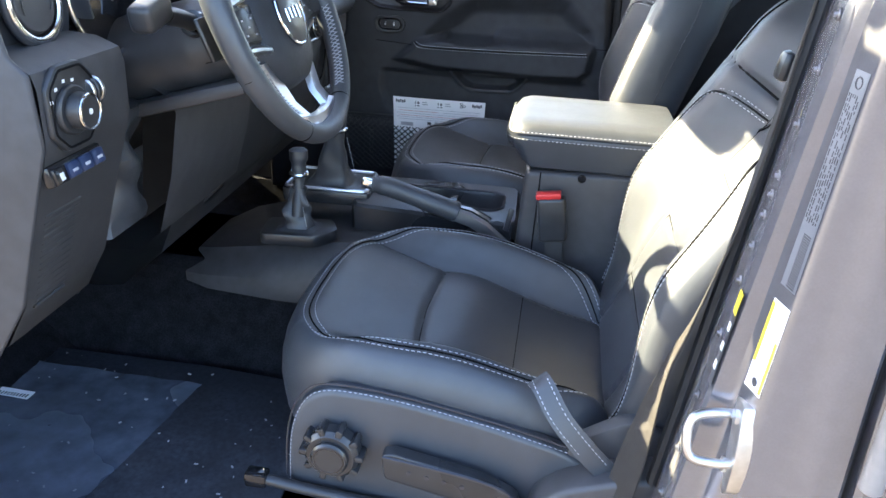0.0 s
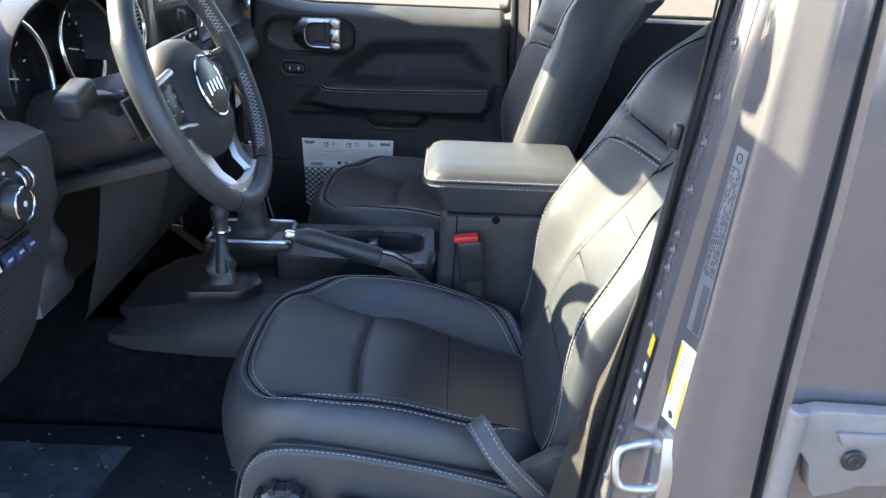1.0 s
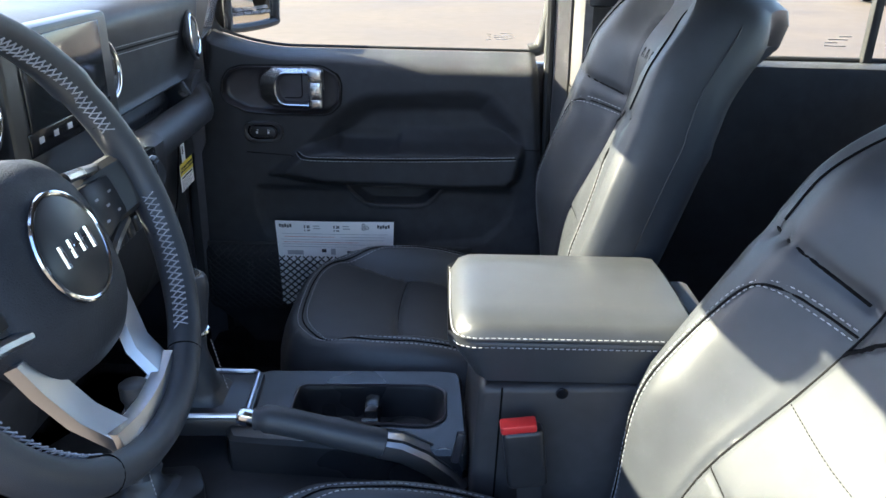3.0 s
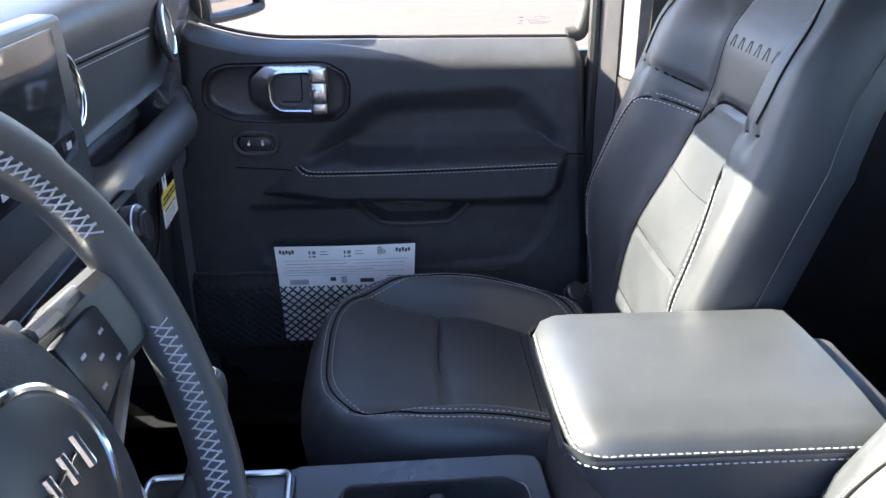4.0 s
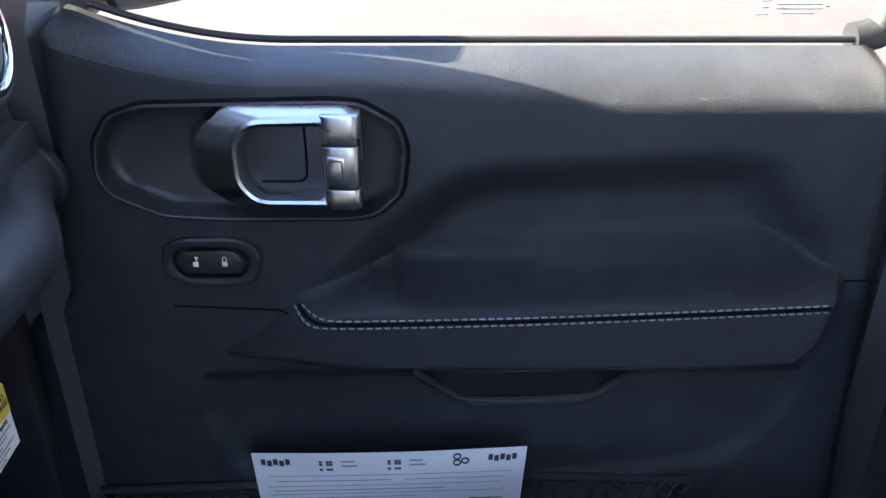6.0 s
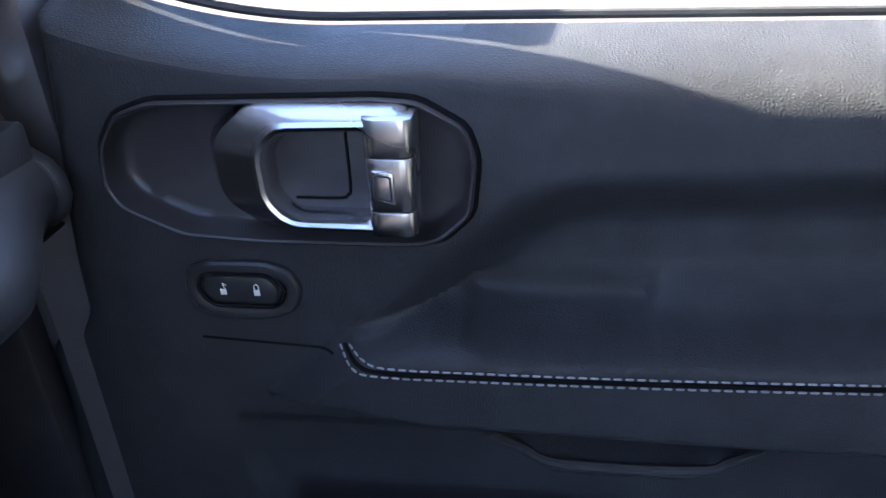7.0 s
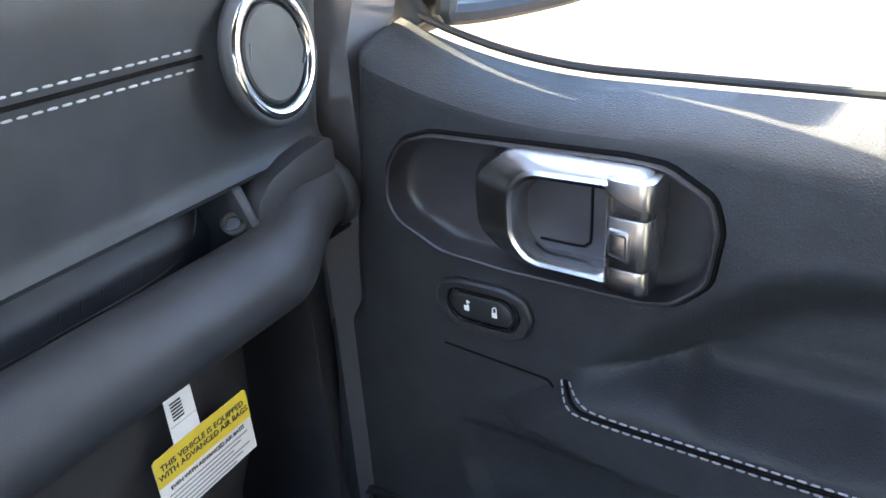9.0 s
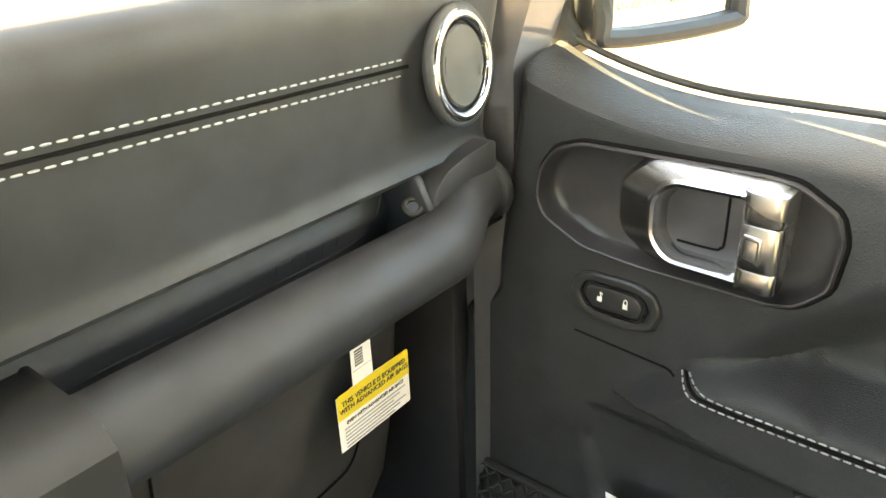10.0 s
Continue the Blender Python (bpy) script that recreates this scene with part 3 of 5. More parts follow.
back_o = hx([(-.138, 1.282), (-.108, 1.306), (.005, 1.305), (.003, 1.2155), (-.106, 1.2135), (-.138, 1.236)], .012)
mid_o = hx([(-.131, 1.281), (-.103, 1.3045), (.006, 1.3045), (.004, 1.2165), (-.101, 1.2155), (-.130, 1.237)], .012)
front_o = hx([(-.101, 1.2795), (-.085, 1.2995), (.0055, 1.3015), (.0035, 1.2195), (-.083, 1.2215), (-.100, 1.241)], .010)
front_i = hx([(-.0925, 1.2770), (-.079, 1.2905), (-.019, 1.2915), (-.020, 1.2285), (-.079, 1.2290), (-.092, 1.2435)], .009)
back_i = hx([(-.089, 1.2750), (-.077, 1.2880), (-.021, 1.2890), (-.022, 1.2310), (-.077, 1.2315), (-.089, 1.2450)], .009)
hfrm = part("door_handle", collar([(back_o, .752), (back_o, .734), (mid_o, .722), (front_o, .7100), (blend(front_o, front_i, .18), .7072), (blend(front_o, front_i, .5), .7058), (blend(front_o, front_i, .82), .7070), (front_i, .7100), (back_i, .720), (back_i, .752)]), CHROME, door, "satin silver pull handle frame", sharp=30)
for z0, z1 in ((1.2200, 1.2378), (1.2386, 1.2756), (1.2764, 1.3015)):
    part("handle_barrel", bevelled(prism(rounded([(-.0250, .7035), (.0078, .7030), (.0080, .735), (-.0250, .735)], .0095, 6), 2, z0, z1), .0008), CHROME, hfrm)
tz = [(-.0185, 1.2665), (-.0065, 1.2655), (-.0065, 1.2455), (-.0195, 1.2485)]
part("release_button", bevelled(prism(rounded(scaled(tz, (-.0125, 1.2565), 1.25, 1.15), .002, 3), 1, .7016, .710), .0010), CHROME, hfrm)
part("button_rim", tube([Vector((p[0], .7013, p[1])) for p in rounded(scaled(tz, (-.0125, 1.2565), .85, .85), .0015, 3)], .0007, 6, True), SATIN, hfrm)
part("handle_recess", bevelled(prism(rounded([(-.0905, 1.2890), (-.020, 1.2900), (-.020, 1.2300), (-.0905, 1.2300)], .010, 4), 1, .7240, .750), .002), BEZEL, hfrm, "dark grey recess plate")
part("recess_joint", tube(smooth_path([(-.0395, .7236, 1.288), (-.0395, .7236, 1.248), (-.042, .7236, 1.2410), (-.048, .7236, 1.2385), (-.078, .7236, 1.2385)], 6), .0011, 6), GROOVE, hfrm)

lkc = (-.1325, 1.1577)
l0 = [(p[0], p[1]) for p in resample(rounded(LOCK, .005, 3), 72)]
part("switch_surround", collar([(scaled(l0, lkc, 1.04, 1.08), .740), (scaled(l0, lkc, 1.03, 1.06), .7285), (scaled(l0, lkc, .99, .98), .7265), (scaled(l0, lkc, .90, .83), .7262), (scaled(l0, lkc, .82, .70), .7275), (scaled(l0, lkc, .78, .64), .7315), (scaled(l0, lkc, .3, .2), .733)]), SATIN, door, "black bevelled switch surround")
lk = part("lock_switch", bevelled(prism(rounded([(-.163, 1.1585), (-.158, 1.1705), (-.112, 1.1705), (-.1035, 1.1595), (-.109, 1.147), (-.155, 1.147)], .005, 4), 1, .7262, .734), .002), SATIN, door, "black central locking switch")
part("switch_rim", tube([Vector((p[0], .7282, p[1])) for p in rounded([(-.168, 1.1585), (-.162, 1.1735), (-.109, 1.1735), (-.099, 1.1595), (-.106, 1.1435), (-.158, 1.1435)], .006, 4)], .0016, 6, True), GLOSS, lk)
for x, op in ((-.1465, True), (-.1205, False)):
    part("padlock_icon", merge(rbox((x, .7257, 1.1575), (.0048, .0006, .0050), .0005), tube(smooth_path([(x - .0015 + (.003 if op else 0), .7257, 1.160), (x - .0015 + (.002 if op else 0), .7257, 1.1635), (x + .0003, .7257, 1.1648), (x + .0017 + (.0012 if op else 0), .7257, 1.1632)] + ([] if op else [(x + .0017, .7257, 1.160)]), 4), .0005, 5)), ICON, lk)

# armrest pad seams
part("trim_joint", tube([on_door(x, 1.1115 - .06 * (x + .2), .0004) for x in np.linspace(-.175, -.068, 24)], .0011, 6), GROOVE, door)
part("trim_joint", tube([on_door(x, 1.128, .0004) for x in np.linspace(.462, .495, 8)], .0011, 6), GROOVE, door)
top_l = smooth_path([on_door(x, z, .0016) for x, z in ((-.054, 1.1150), (-.040, 1.1105), (-.020, 1.1085), (.05, 1.1085), (.15, 1.1095), (.25, 1.1120), (.40, 1.1168), (.438, 1.1182))], 12)
bot_l = smooth_path([on_door(x, z, .0016) for x, z in ((-.062, 1.1120), (-.048, 1.1045), (-.026, 1.1010), (.05, 1.1007), (.15, 1.1020), (.25, 1.1045), (.40, 1.1096), (.440, 1.1112))], 12)
part("upper_stitching", stitches(top_l, .0060, .0022, .0009), THREAD, door, "pale grey stitching")
part("lower_stitching", stitches(bot_l, .0060, .0022, .0009), THREAD, door, "pale grey stitching")
part("arm_seam", tube([(a + b) / 2 for a, b in zip(top_l, bot_l)], .0017, 6), GROOVE, door)
# Lip of the pull cup; paler than the vinyl, its highlight put into the colour.
part("pull_lip", tube(smooth_path([on_door(x, z, .0045) for x, z in ((.052, 1.040), (.078, 1.003), (.112, .985), (.222, .986), (.248, 1.0), (.274, 1.032))], 6), .0040, 8), PLASTIC, door)
part("cup_inner_lip", rbox((.165, .737, 1.0345), (.105, .016, .004), .0015), BEZEL, door)

# map pocket net: crossing elastic cords
netp = part("pocket_rim", tube(smooth_path([on_door(x, z, .004) for x, z in ((-.285, .884), (-.12, .886), (.10, .885), (.35, .880))], 10), .005, 8), RUBBER, door, "black elastic pocket rim")
for k in range(19):
    z0 = .878 - k * .0084
    pts = []
    for i in range(150):
        x = -.288 + i * .0043
        z = z0 + .0036 * math.cos(2 * math.pi * (x / .019 + .5 * k))
        pts.append(on_door(x, z, .0065 + .0004 * (k % 2)))
    part("net_cord", tube(pts, .0019, 5), RUBBER, netp)

# glass and frame
part("window_glass", rbox((.11, .823, 1.58), (.78, .004, .50), 0), GLASS, door).visible_shadow = False
sill = [(x, .822, belt_z(x) + .002) for x in np.linspace(-.245, .47, 40)]
part("belt_seal", tube(sill, .0034, 8), RUBBER, door, "black rubber belt seal")
part("window_frame", merge(tube(smooth_path([(.466, .828, 1.337), (.482, .828, 1.341), (.494, .828, 1.352), (.508, .826, 1.42), (.53, .80, 1.62), (.54, .77, 1.80)], 8), .016, 10), tube(smooth_path([(-.245, .828, 1.36), (-.262, .826, 1.42), (-.20, .80, 1.62), (-.08, .77, 1.80)], 8), .016, 10), tube([(-.09, .77, 1.80), (.54, .77, 1.80)], .02, 10)), RUBBER, door, "black window frame")
mk = []
random.seed(3)
for x, z, w in ((.372, 1.361, .012), (.374, 1.367, .006), (.373, 1.373, .009), (.388, 1.366, .008), (.388, 1.370, .008), (.405, 1.362, .030), (.409, 1.366, .038), (.409, 1.370, .034), (.412, 1.375, .028), (.432, 1.368, .004)):
    mk.append(rbox((x, .8195, z), (w, .0006, .0012), 0))
part("glass_marking", merge(*mk), GREYINK, door, "etched grey glass marking")

# instruction sheet in the pocket
sheet = thing("instruction_sheet", "white printed instruction sheet stuck in the door pocket net", "paper", (.03, .715, .78))
sp = [(-.1145, .955), (.1635, .957), (.156, .735), (-.108, .735)]


def sheet_pt(u, v, lift=0.0):
    a = Vector(sp[0]).lerp(Vector(sp[1]), u)
    b = Vector(sp[3]).lerp(Vector(sp[2]), u)
    q = a.lerp(b, v)
    return Vector((q.x, .7025 + .0046 * min(1, v / .3) - .004 * math.sin(u * 3.1) * max(0, 1 - v / .3) - lift * (.4 if v > .3 else 1), q.y))


g = [[sheet_pt(i / 24, j / 20) for i in range(25)] for j in range(21)]
g2 = [[p + Vector((0, .0004, 0)) for p in row] for row in g]
part("sheet", merge(loft(g), loft(g2)), PAPER, sheet)


def sheet_bar(u0, u1, v, h, m, name="print_bar"):
    rows = [[sheet_pt(u0 + (u1 - u0) * k / 6, v + s * h / 2, .0006) for k in range(7)] for s in (-1, 1)]
    part(name, loft(rows), m, sheet, smooth=False)


for u in (.03, .86):
    for k in range(5):
        sheet_bar(u + k * .022, u + k * .022 + .017, .055 + .008 * (k % 2), .038, INK, "logo_shape")
for u in (.24, .49):
    for a in range(5):
        for b in range(5):
            if (a * 3 + b * 5 + a * b) % 3:
                sheet_bar(u + a * .0125, u + a * .0125 + .0115, .04 + b * .017, .015, INK, "code_square")
    sheet_bar(u + .08, u + .13, .055, .012, GREYINK)
    sheet_bar(u + .08, u + .14, .085, .012, GREYINK)
for k, (u, v) in enumerate(((.745, .04), (.745, .08), (.775, .07))):
    part("key_icon", ring(sheet_pt(u, v, .0008), (0, 1, 0), .0035, .0009, 16, 5), INK, sheet)
for v, u0, u1, m in ((.15, .05, .95, GREYINK), (.185, .07, .50, REDINK), (.185, .55, .93, GREYINK), (.22, .04, .92, GREYINK), (.25, .06, .70, REDINK), (.275, .04, .93, GREYINK), (.305, .05, .60, GREYINK)):
    sheet_bar(u0, u1, v, .0045, m)
for u0, u1, v, h in ((.08, .22, .375, .05), (.38, .42, .35, .04), (.46, .50, .36, .07), (.60, .70, .37, .04), (.80, .93, .33, .006), (.80, .93, .40, .006), (.84, .90, .365, .03)):
    sheet_bar(u0, u1, v, h, INK if h < .05 else GREYINK, "drawing_mark")

# outside mirror
mir = thing("wing_mirror", "black wing mirror outside the passenger window", "mirror", (-.20, .95, 1.42))
mc = Vector((-.222, .938, 1.450))
part("mirror_housing", rbox(mc, (.075, .190, .182), .028, (0, 0, -26), 4), SATIN, mir)
part("mirror_rim", tube(smooth_path([Matrix.Rotation(radians(-26), 4, "Z") @ Vector((.043, a, b)) + mc for a, b in ((-.086, -.06), (-.072, -.082), (.070, -.080), (.086, -.06), (.086, .06), (.072, .082), (-.072, .082), (-.086, .06))], 6, True), .010, 8, True), PLASTIC, mir)
gl = [Matrix.Rotation(radians(-26), 4, "Z") @ Vector((.0395, a, b)) + mc for a, b in ((-.082, -.077), (.082, -.075), (.082, .078), (-.082, .078))]
part("mirror_glass", (gl + [p - Vector((.004, 0, 0)) for p in gl], [(0, 1, 2, 3), (7, 6, 5, 4)]), MIRROR, mir)
mw = Matrix.Translation(mc) @ Matrix.Rotation(radians(-26), 4, "Z") @ Matrix.Translation((.0415, 0, -.048)) @ Matrix(((0, 0, 1, 0), (1, 0, 0, 0), (0, 1, 0, 0), (0, 0, 0, 1)))
lettering("mirror_text", "OBJECTS IN MIRROR ARE\nCLOSER THAN THEY APPEAR", mw, .0105, GREYINK, mir)
part("mirror_arm", tube(smooth_path([(-.30, .83, 1.37), (-.28, .87, 1.365), (-.26, .92, 1.38)], 5), [.03] * 5 + [.026] * 5 + [.024], 10), SATIN, mir)

# passenger side pillar and rear door
pp = thing("wall_pillar_passenger", "grey painted door pillar with dark trim column", "door pillar", (.58, .75, .55), kind="structure")
part("pillar_body", loft([[(x + .05 * (1.35 - z) * .6, y, z) for x, y in ((.505, .81), (.515, .765), (.545, .745), (.565, .76), (.60, .80), (.60, .84), (.515, .84))] for z in np.linspace(.55, 1.86, 16)], closed=True), PAINT, pp)
part("pillar_trim", loft([[(x + .05 * (1.35 - z) * .5, y, z) for x, y in ((.548, .755), (.552, .715), (.565, .700), (.62, .695), (.645, .72), (.645, .76))] for z in np.linspace(.60, 1.275, 10)], closed=True), PLASTIC, pp, "dark lower pillar trim")
# Upper trim takes a paler colour than the lower, for the sun on it.
part("pillar_trim_upper", loft([[(x + .05 * (1.35 - z) * .5, y, z) for x, y in ((.550, .755), (.554, .718), (.567, .703), (.62, .698), (.645, .72), (.645, .76))] for z in np.linspace(1.278, 1.86, 8)], closed=True), LIGHTENED, pp, "upper pillar trim, lightened grey for sunlight on it")
part("door_seal", tube([(.505 + .03 * (1.35 - z), .775, z) for z in np.linspace(.60, 1.84, 20)], .010, 8), RUBBER, pp)
sb2 = thing("passenger_belt", "black woven seat belt at the passenger pillar", "seat belt", (.60, .68, .7))
part("webbing", ribbon(smooth_path([(.60, .672, 1.80), (.598, .675, 1.55), (.600, .678, 1.30), (.585, .685, 1.0), (.56, .69, .75)], 6), .047, .0022, (1, .2, 0)), WEB, sb2)
part("belt_shoulder_loop", rbox((.598, .672, 1.50), (.07, .02, .10), .012), SATIN, sb2)
part("belt_stop", disc((.462, .60, .885), (.2, -.6, .75), .020, .03, 20, .004), SATIN, sb2)
rdp = thing("door_rear_passenger", "black trimmed rear passenger door with window", "door", (1.1, .80, .56), kind="structure")
part("rear_trim", rbox((1.08, .79, .955), (.92, .08, .75), .02), VINYL, rdp)
part("rear_glass", rbox((1.08, .82, 1.56), (.96, .004, .50), 0), GLASS, rdp).visible_shadow = False
part("divider_bar", rbox((1.235, .815, 1.57), (.022, .022, .52), .004), RUBBER, rdp)
part("rear_belt_seal", tube([(.64, .822, 1.334), (1.55, .822, 1.334)], .006, 8), RUBBER, rdp)
part("rear_frame", tube([(1.55, .80, 1.33), (1.55, .77, 1.82)], .03, 8), RUBBER, rdp)
part("glass_marking", merge(*[rbox((1.16 + dx, .818, 1.365 + dz), (w, .0006, .002), 0) for dx, dz, w in ((0, 0, .05), (-.01, .007, .03), (.005, .014, .045), (.02, .021, .03), (.13, .0, .03), (.13, .008, .03), (.13, .016, .02))]), GREYINK, rdp)


# ---- seats ----
class Pad:
    """A padded block: rings over a rounded outline, then round the sides to the back."""

    def __init__(self, to_world, A, B, expo, height, taper=None, sides=((0, 0),), rings=46, seg=150):
        self.w, self.A, self.B, self.e, self.h, self.tp, self.sides, self.rings, self.seg = to_world, A, B, expo, height, taper, sides, rings, seg

    def edge(self, a):
        c, s = math.cos(a), math.sin(a)
        p = self.A * math.copysign(abs(c) ** (2 / self.e), c)
        q = self.B * math.copysign(abs(s) ** (2 / self.e), s)
        if self.tp:
            p *= self.tp(q)
        return p, q

    def at(self, p, q, lift=.001):
        return self.w(p, q, self.h(p, q) + lift)

    def geo(self):
        v, f = [self.w(0, 0, self.h(0, 0))], []
        n = self.seg
        for i in range(1, self.rings + 1):
            r = (i / self.rings) ** .9
            for k in range(n):
                p, q = self.edge(2 * math.pi * k / n)
                v.append(self.w(p * r, q * r, self.h(p * r, q * r)))
        for off, dz in self.sides:
            for k in range(n):
                p, q = self.edge(2 * math.pi * k / n)
                L = math.hypot(p / self.A, q / self.B)
                p2, q2 = p + off * p / self.A / L, q + off * q / self.B / L
                v.append(self.w(p2, q2, self.h(p, q) + dz if dz > -.5 else dz + 1))
        for k in range(n):
            f.append((0, 1 + k, 1 + (k + 1) % n))
        total = self.rings + len(self.sides)
        for i in range(total - 1):
            for k in range(n):
                a, b = 1 + i * n + k, 1 + i * n + (k + 1) % n
                f.append((a, a + n, b + n, b))
        f.append(tuple(1 + (total - 1) * n + k for k in range(n)))
        return v, f


def gs(d, w):
    return math.exp(-(d / w) ** 2)


def make_seat(name, label, yc, recline, mirror, cushion_z):
    """mirror: +1 when the outboard side lies towards -y (driver), -1 for the passenger."""
    seat = thing(name, label, "car seat", (.3, yc, .60), "front seats")
    o = -mirror

    # cushion: p across (outboard positive), q along x about .265
    def cw(p, q, h):
        return Vector((.265 + q, yc + o * p, h))

    def seam_p(x):
        return .143 + .024 * smooth01((.20 - x) / .15)

    def ch(p, q):
        x = .265 + q
        z = cushion_z - .060 * smooth01((x - .22) / .30) - .014 * gs(x + .01, .035)
        a = abs(p)
        sm = seam_p(x)
        ins = smooth01((sm + .050 - a) / .052)
        z -= ins * (.008 + .040 * smooth01((x - .0) / .21) + .012 * smooth01((x - .2) / .2))
        z += .006 * gs(a - .195, .02) * smooth01((x - .06) / .1)
        z -= .0075 * gs(x - (.205 - .012 * math.cos(p / .15 * 1.5)), .006) * smooth01((sm - a + .01) / .02)
        z -= .0050 * gs(a - sm, .005) * smooth01((x - .05) / .05)
        z -= .0015 * gs(x - .348, .003) * smooth01((sm - a) / .02)
        z += .004 * gs(x - .15, .05) * ins + .004 * gs(x - .26, .05) * ins
        e = max(abs(p) / .215, abs(q) / .262)
        z -= .0025 * gs((1 - e) * .215 - .012, .0035)
        return z
    cush = Pad(cw, .218, .264, 3.3, ch, None, ((.006, -.003), (.014, -.012), (.024, -.035), (.031, -.065), (.033, -.095), (.030, -.125), (.026, -.155), (.016, -.185), (-.02, -.20)))
    cob = part("cushion", cush.geo(), LEATHER, seat, "black leather cushion with quilted insert")

    def along(fn, n=90):
        return [fn(k / (n - 1)) for k in range(n)]

    def perim(inset, a0, a1):
        out = []
        for k in range(120):
            a = a0 + (a1 - a0) * k / 119
            p, q = cush.edge(a)
            r = 1 - inset / .22
            out.append(cush.at(p * r, q * r, .0008))
        return out
    for ins in (.004, .018):
        part("perimeter_stitching", stitches(perim(ins, -math.pi * 1.42, math.pi * .42), .0055, .0028, .0008), THREAD, cob, "pale grey stitching")
    part("perimeter_seam", tube(perim(.011, -math.pi * 1.42, math.pi * .42), .0014, 6), GROOVE, cob)
    for s in (-1, 1):
        part("insert_seam", tube([cush.at(s * seam_p(x), x - .265, -.0012) for x in np.linspace(.055, .49, 40)], .0017, 6), GROOVE, cob)
    part("cross_seam", tube([cush.at(p, .205 - .012 * math.cos(p / .15 * 1.5) - .265, -.0010) for p in np.linspace(-.142, .142, 40)], .0020, 6), GROOVE, cob)
    part("fine_seam", tube([cush.at(p, .348 - .265, .0002) for p in np.linspace(-.14, .14, 40)], .0008, 5), GROOVE, cob)

    # backrest: p across, q up along the back about its middle
    HB = .343
    R = radians(recline)
    up, fw = Vector((math.sin(R), 0, math.cos(R))), Vector((-math.cos(R), 0, math.sin(R)))
    P0 = Vector((.405, yc, .885))

    def bw(p, q, h):
        return P0 + up * (q + HB) + fw * h + Vector((0, o * p, 0))

    def cen(t):
        return .128 - .030 * smooth01((t - .10) / .4)

    def bh(p, q):
        t = q + HB
        a = abs(p)
        c = cen(t)
        bol = smooth01((a - c + .008) / .100)
        depth = .080 - .022 * smooth01((t - .44) / .16)
        h = -depth * (1 - bol)
        h += .016 * gs(t - .20, .13) * (1 - bol)
        h -= .030 * smooth01((t - .53) / .14) + (.022 + .068 * bol) * smooth01((.26 - t) / .26)
        edge_ = smooth01((a - .19) / .06)
        h -= .008 * smooth01((a - .225) / .03)
        h -= .0055 * gs(a - c, .0045)
        sh = .468 + .03 * (a - .12)
        h -= .0075 * gs(t - sh, .006) * smooth01((a - c) / .01)
        h -= .004 * gs(t - (.430 - .9 * max(0, a - .17)), .005) * smooth01((a - c) / .01) * smooth01((.235 - a) / .02)
        arch = .425 + .045 * (1 - smooth01((a - .045) / .05))
        h -= .0055 * gs(t - arch, .0045) * smooth01((c - a) / .01)
        for tt in (.100, .222):
            h -= .0028 * gs(t - tt, .004) * smooth01((c - a) / .01)
        return h
    back = Pad(bw, .252, .350, 5.0, bh, lambda q: 1 - .075 * smooth01((q - .01) / .34) - .03 * smooth01((-.15 - q) / .2), ((.004, -.004), (.009, -.014), (.013, -.032), (.012, -.06), (.008, -.09), (.0, -.115), (-.02, -.13), (-.06, -.138)), 60, 170)
    bob = part("backrest", back.geo(), LEATHER, seat, "black leather backrest with shaped bolsters")

    def bl(pts, n=8, lift=.0008):
        P = smooth_path([(p, q, 0) for p, q in pts], n)
        return [back.at(v.x, v.y - HB, lift) for v in P]
    for s in (-1, 1):
        for off in (0, .011):
            part("bolster_stitching", stitches(bl([(s * (cen(.43) + .004), .440 - off), (s * .165, .432 - off), (s * (.200 - off), .392), (s * (.222 - off), .29), (s * (.229 - off), .15), (s * (.226 - off), .06), (s * (.218 - off), .02)]), .0052, .0028, .0008), THREAD, bob, "pale grey stitching")
        part("bolster_seam", tube(bl([(s * (cen(.43) + .002), .4345), (s * .1625, .4265), (s * .1945, .388), (s * .2165, .29), (s * .2235, .15), (s * .2205, .06), (s * .2125, .02)], 8, .0003), .0017, 6), GROOVE, bob)
        part("shoulder_seam", tube(bl([(s * (cen(.46) + .014), .4665), (s * .16, .469), (s * .20, .471), (s * .228, .474)], 8, .0002), .0022, 6), GROOVE, bob)
        part("shoulder_edge", tube(bl([(s * .212, .485), (s * .212, .54), (s * .197, .60), (s * .172, .64)], 8, .0005), .0019, 6), GROOVE, bob)
        part("centre_seam", tube(bl([(s * cen(t), t) for t in np.linspace(.03, .655, 16)], 4, .0002), .0019, 6), GROOVE, bob)
    part("arch_seam", tube(bl([(-cen(.43), .412), (-.085, .432), (-.05, .465), (0, .470), (.05, .465), (.085, .432), (cen(.43), .412)], 8, .0006), .0030, 6), GROOVE, bob)
    part("panel_stitching", stitches(bl([(-.100, .340), (0, .334), (.100, .340)], 20), .003, .003, .0006), GROOVE, bob)
    for tt in (.100, .222):
        part("panel_seam", tube(bl([(-.118, tt + .004), (0, tt), (.118, tt + .004)], 12, .0002), .0011, 5), GROOVE, bob)
    # embossed badge letters as plain raised strokes
    for k in range(6):
        c = (k - 2.5) * .027 * o
        for stv in ([(-.006, 0), (-.002, .017)], [(.006, 0), (.002, .017)]):
            part("embossed_stroke", tube([back.at(c + a, .545 + b - HB, .0002) for a, b in stv], .0008, 5), GROOVE, bob)
    # side piping on the back shell
    for s in (-1, 1):
        pts = []
        for k in range(60):
            a = (-.46 + .92 * k / 59) * math.pi
            p, q = back.edge(a)
            pts.append(bw(s * (p + .0130), q * .99, bh(p, q) - .072))
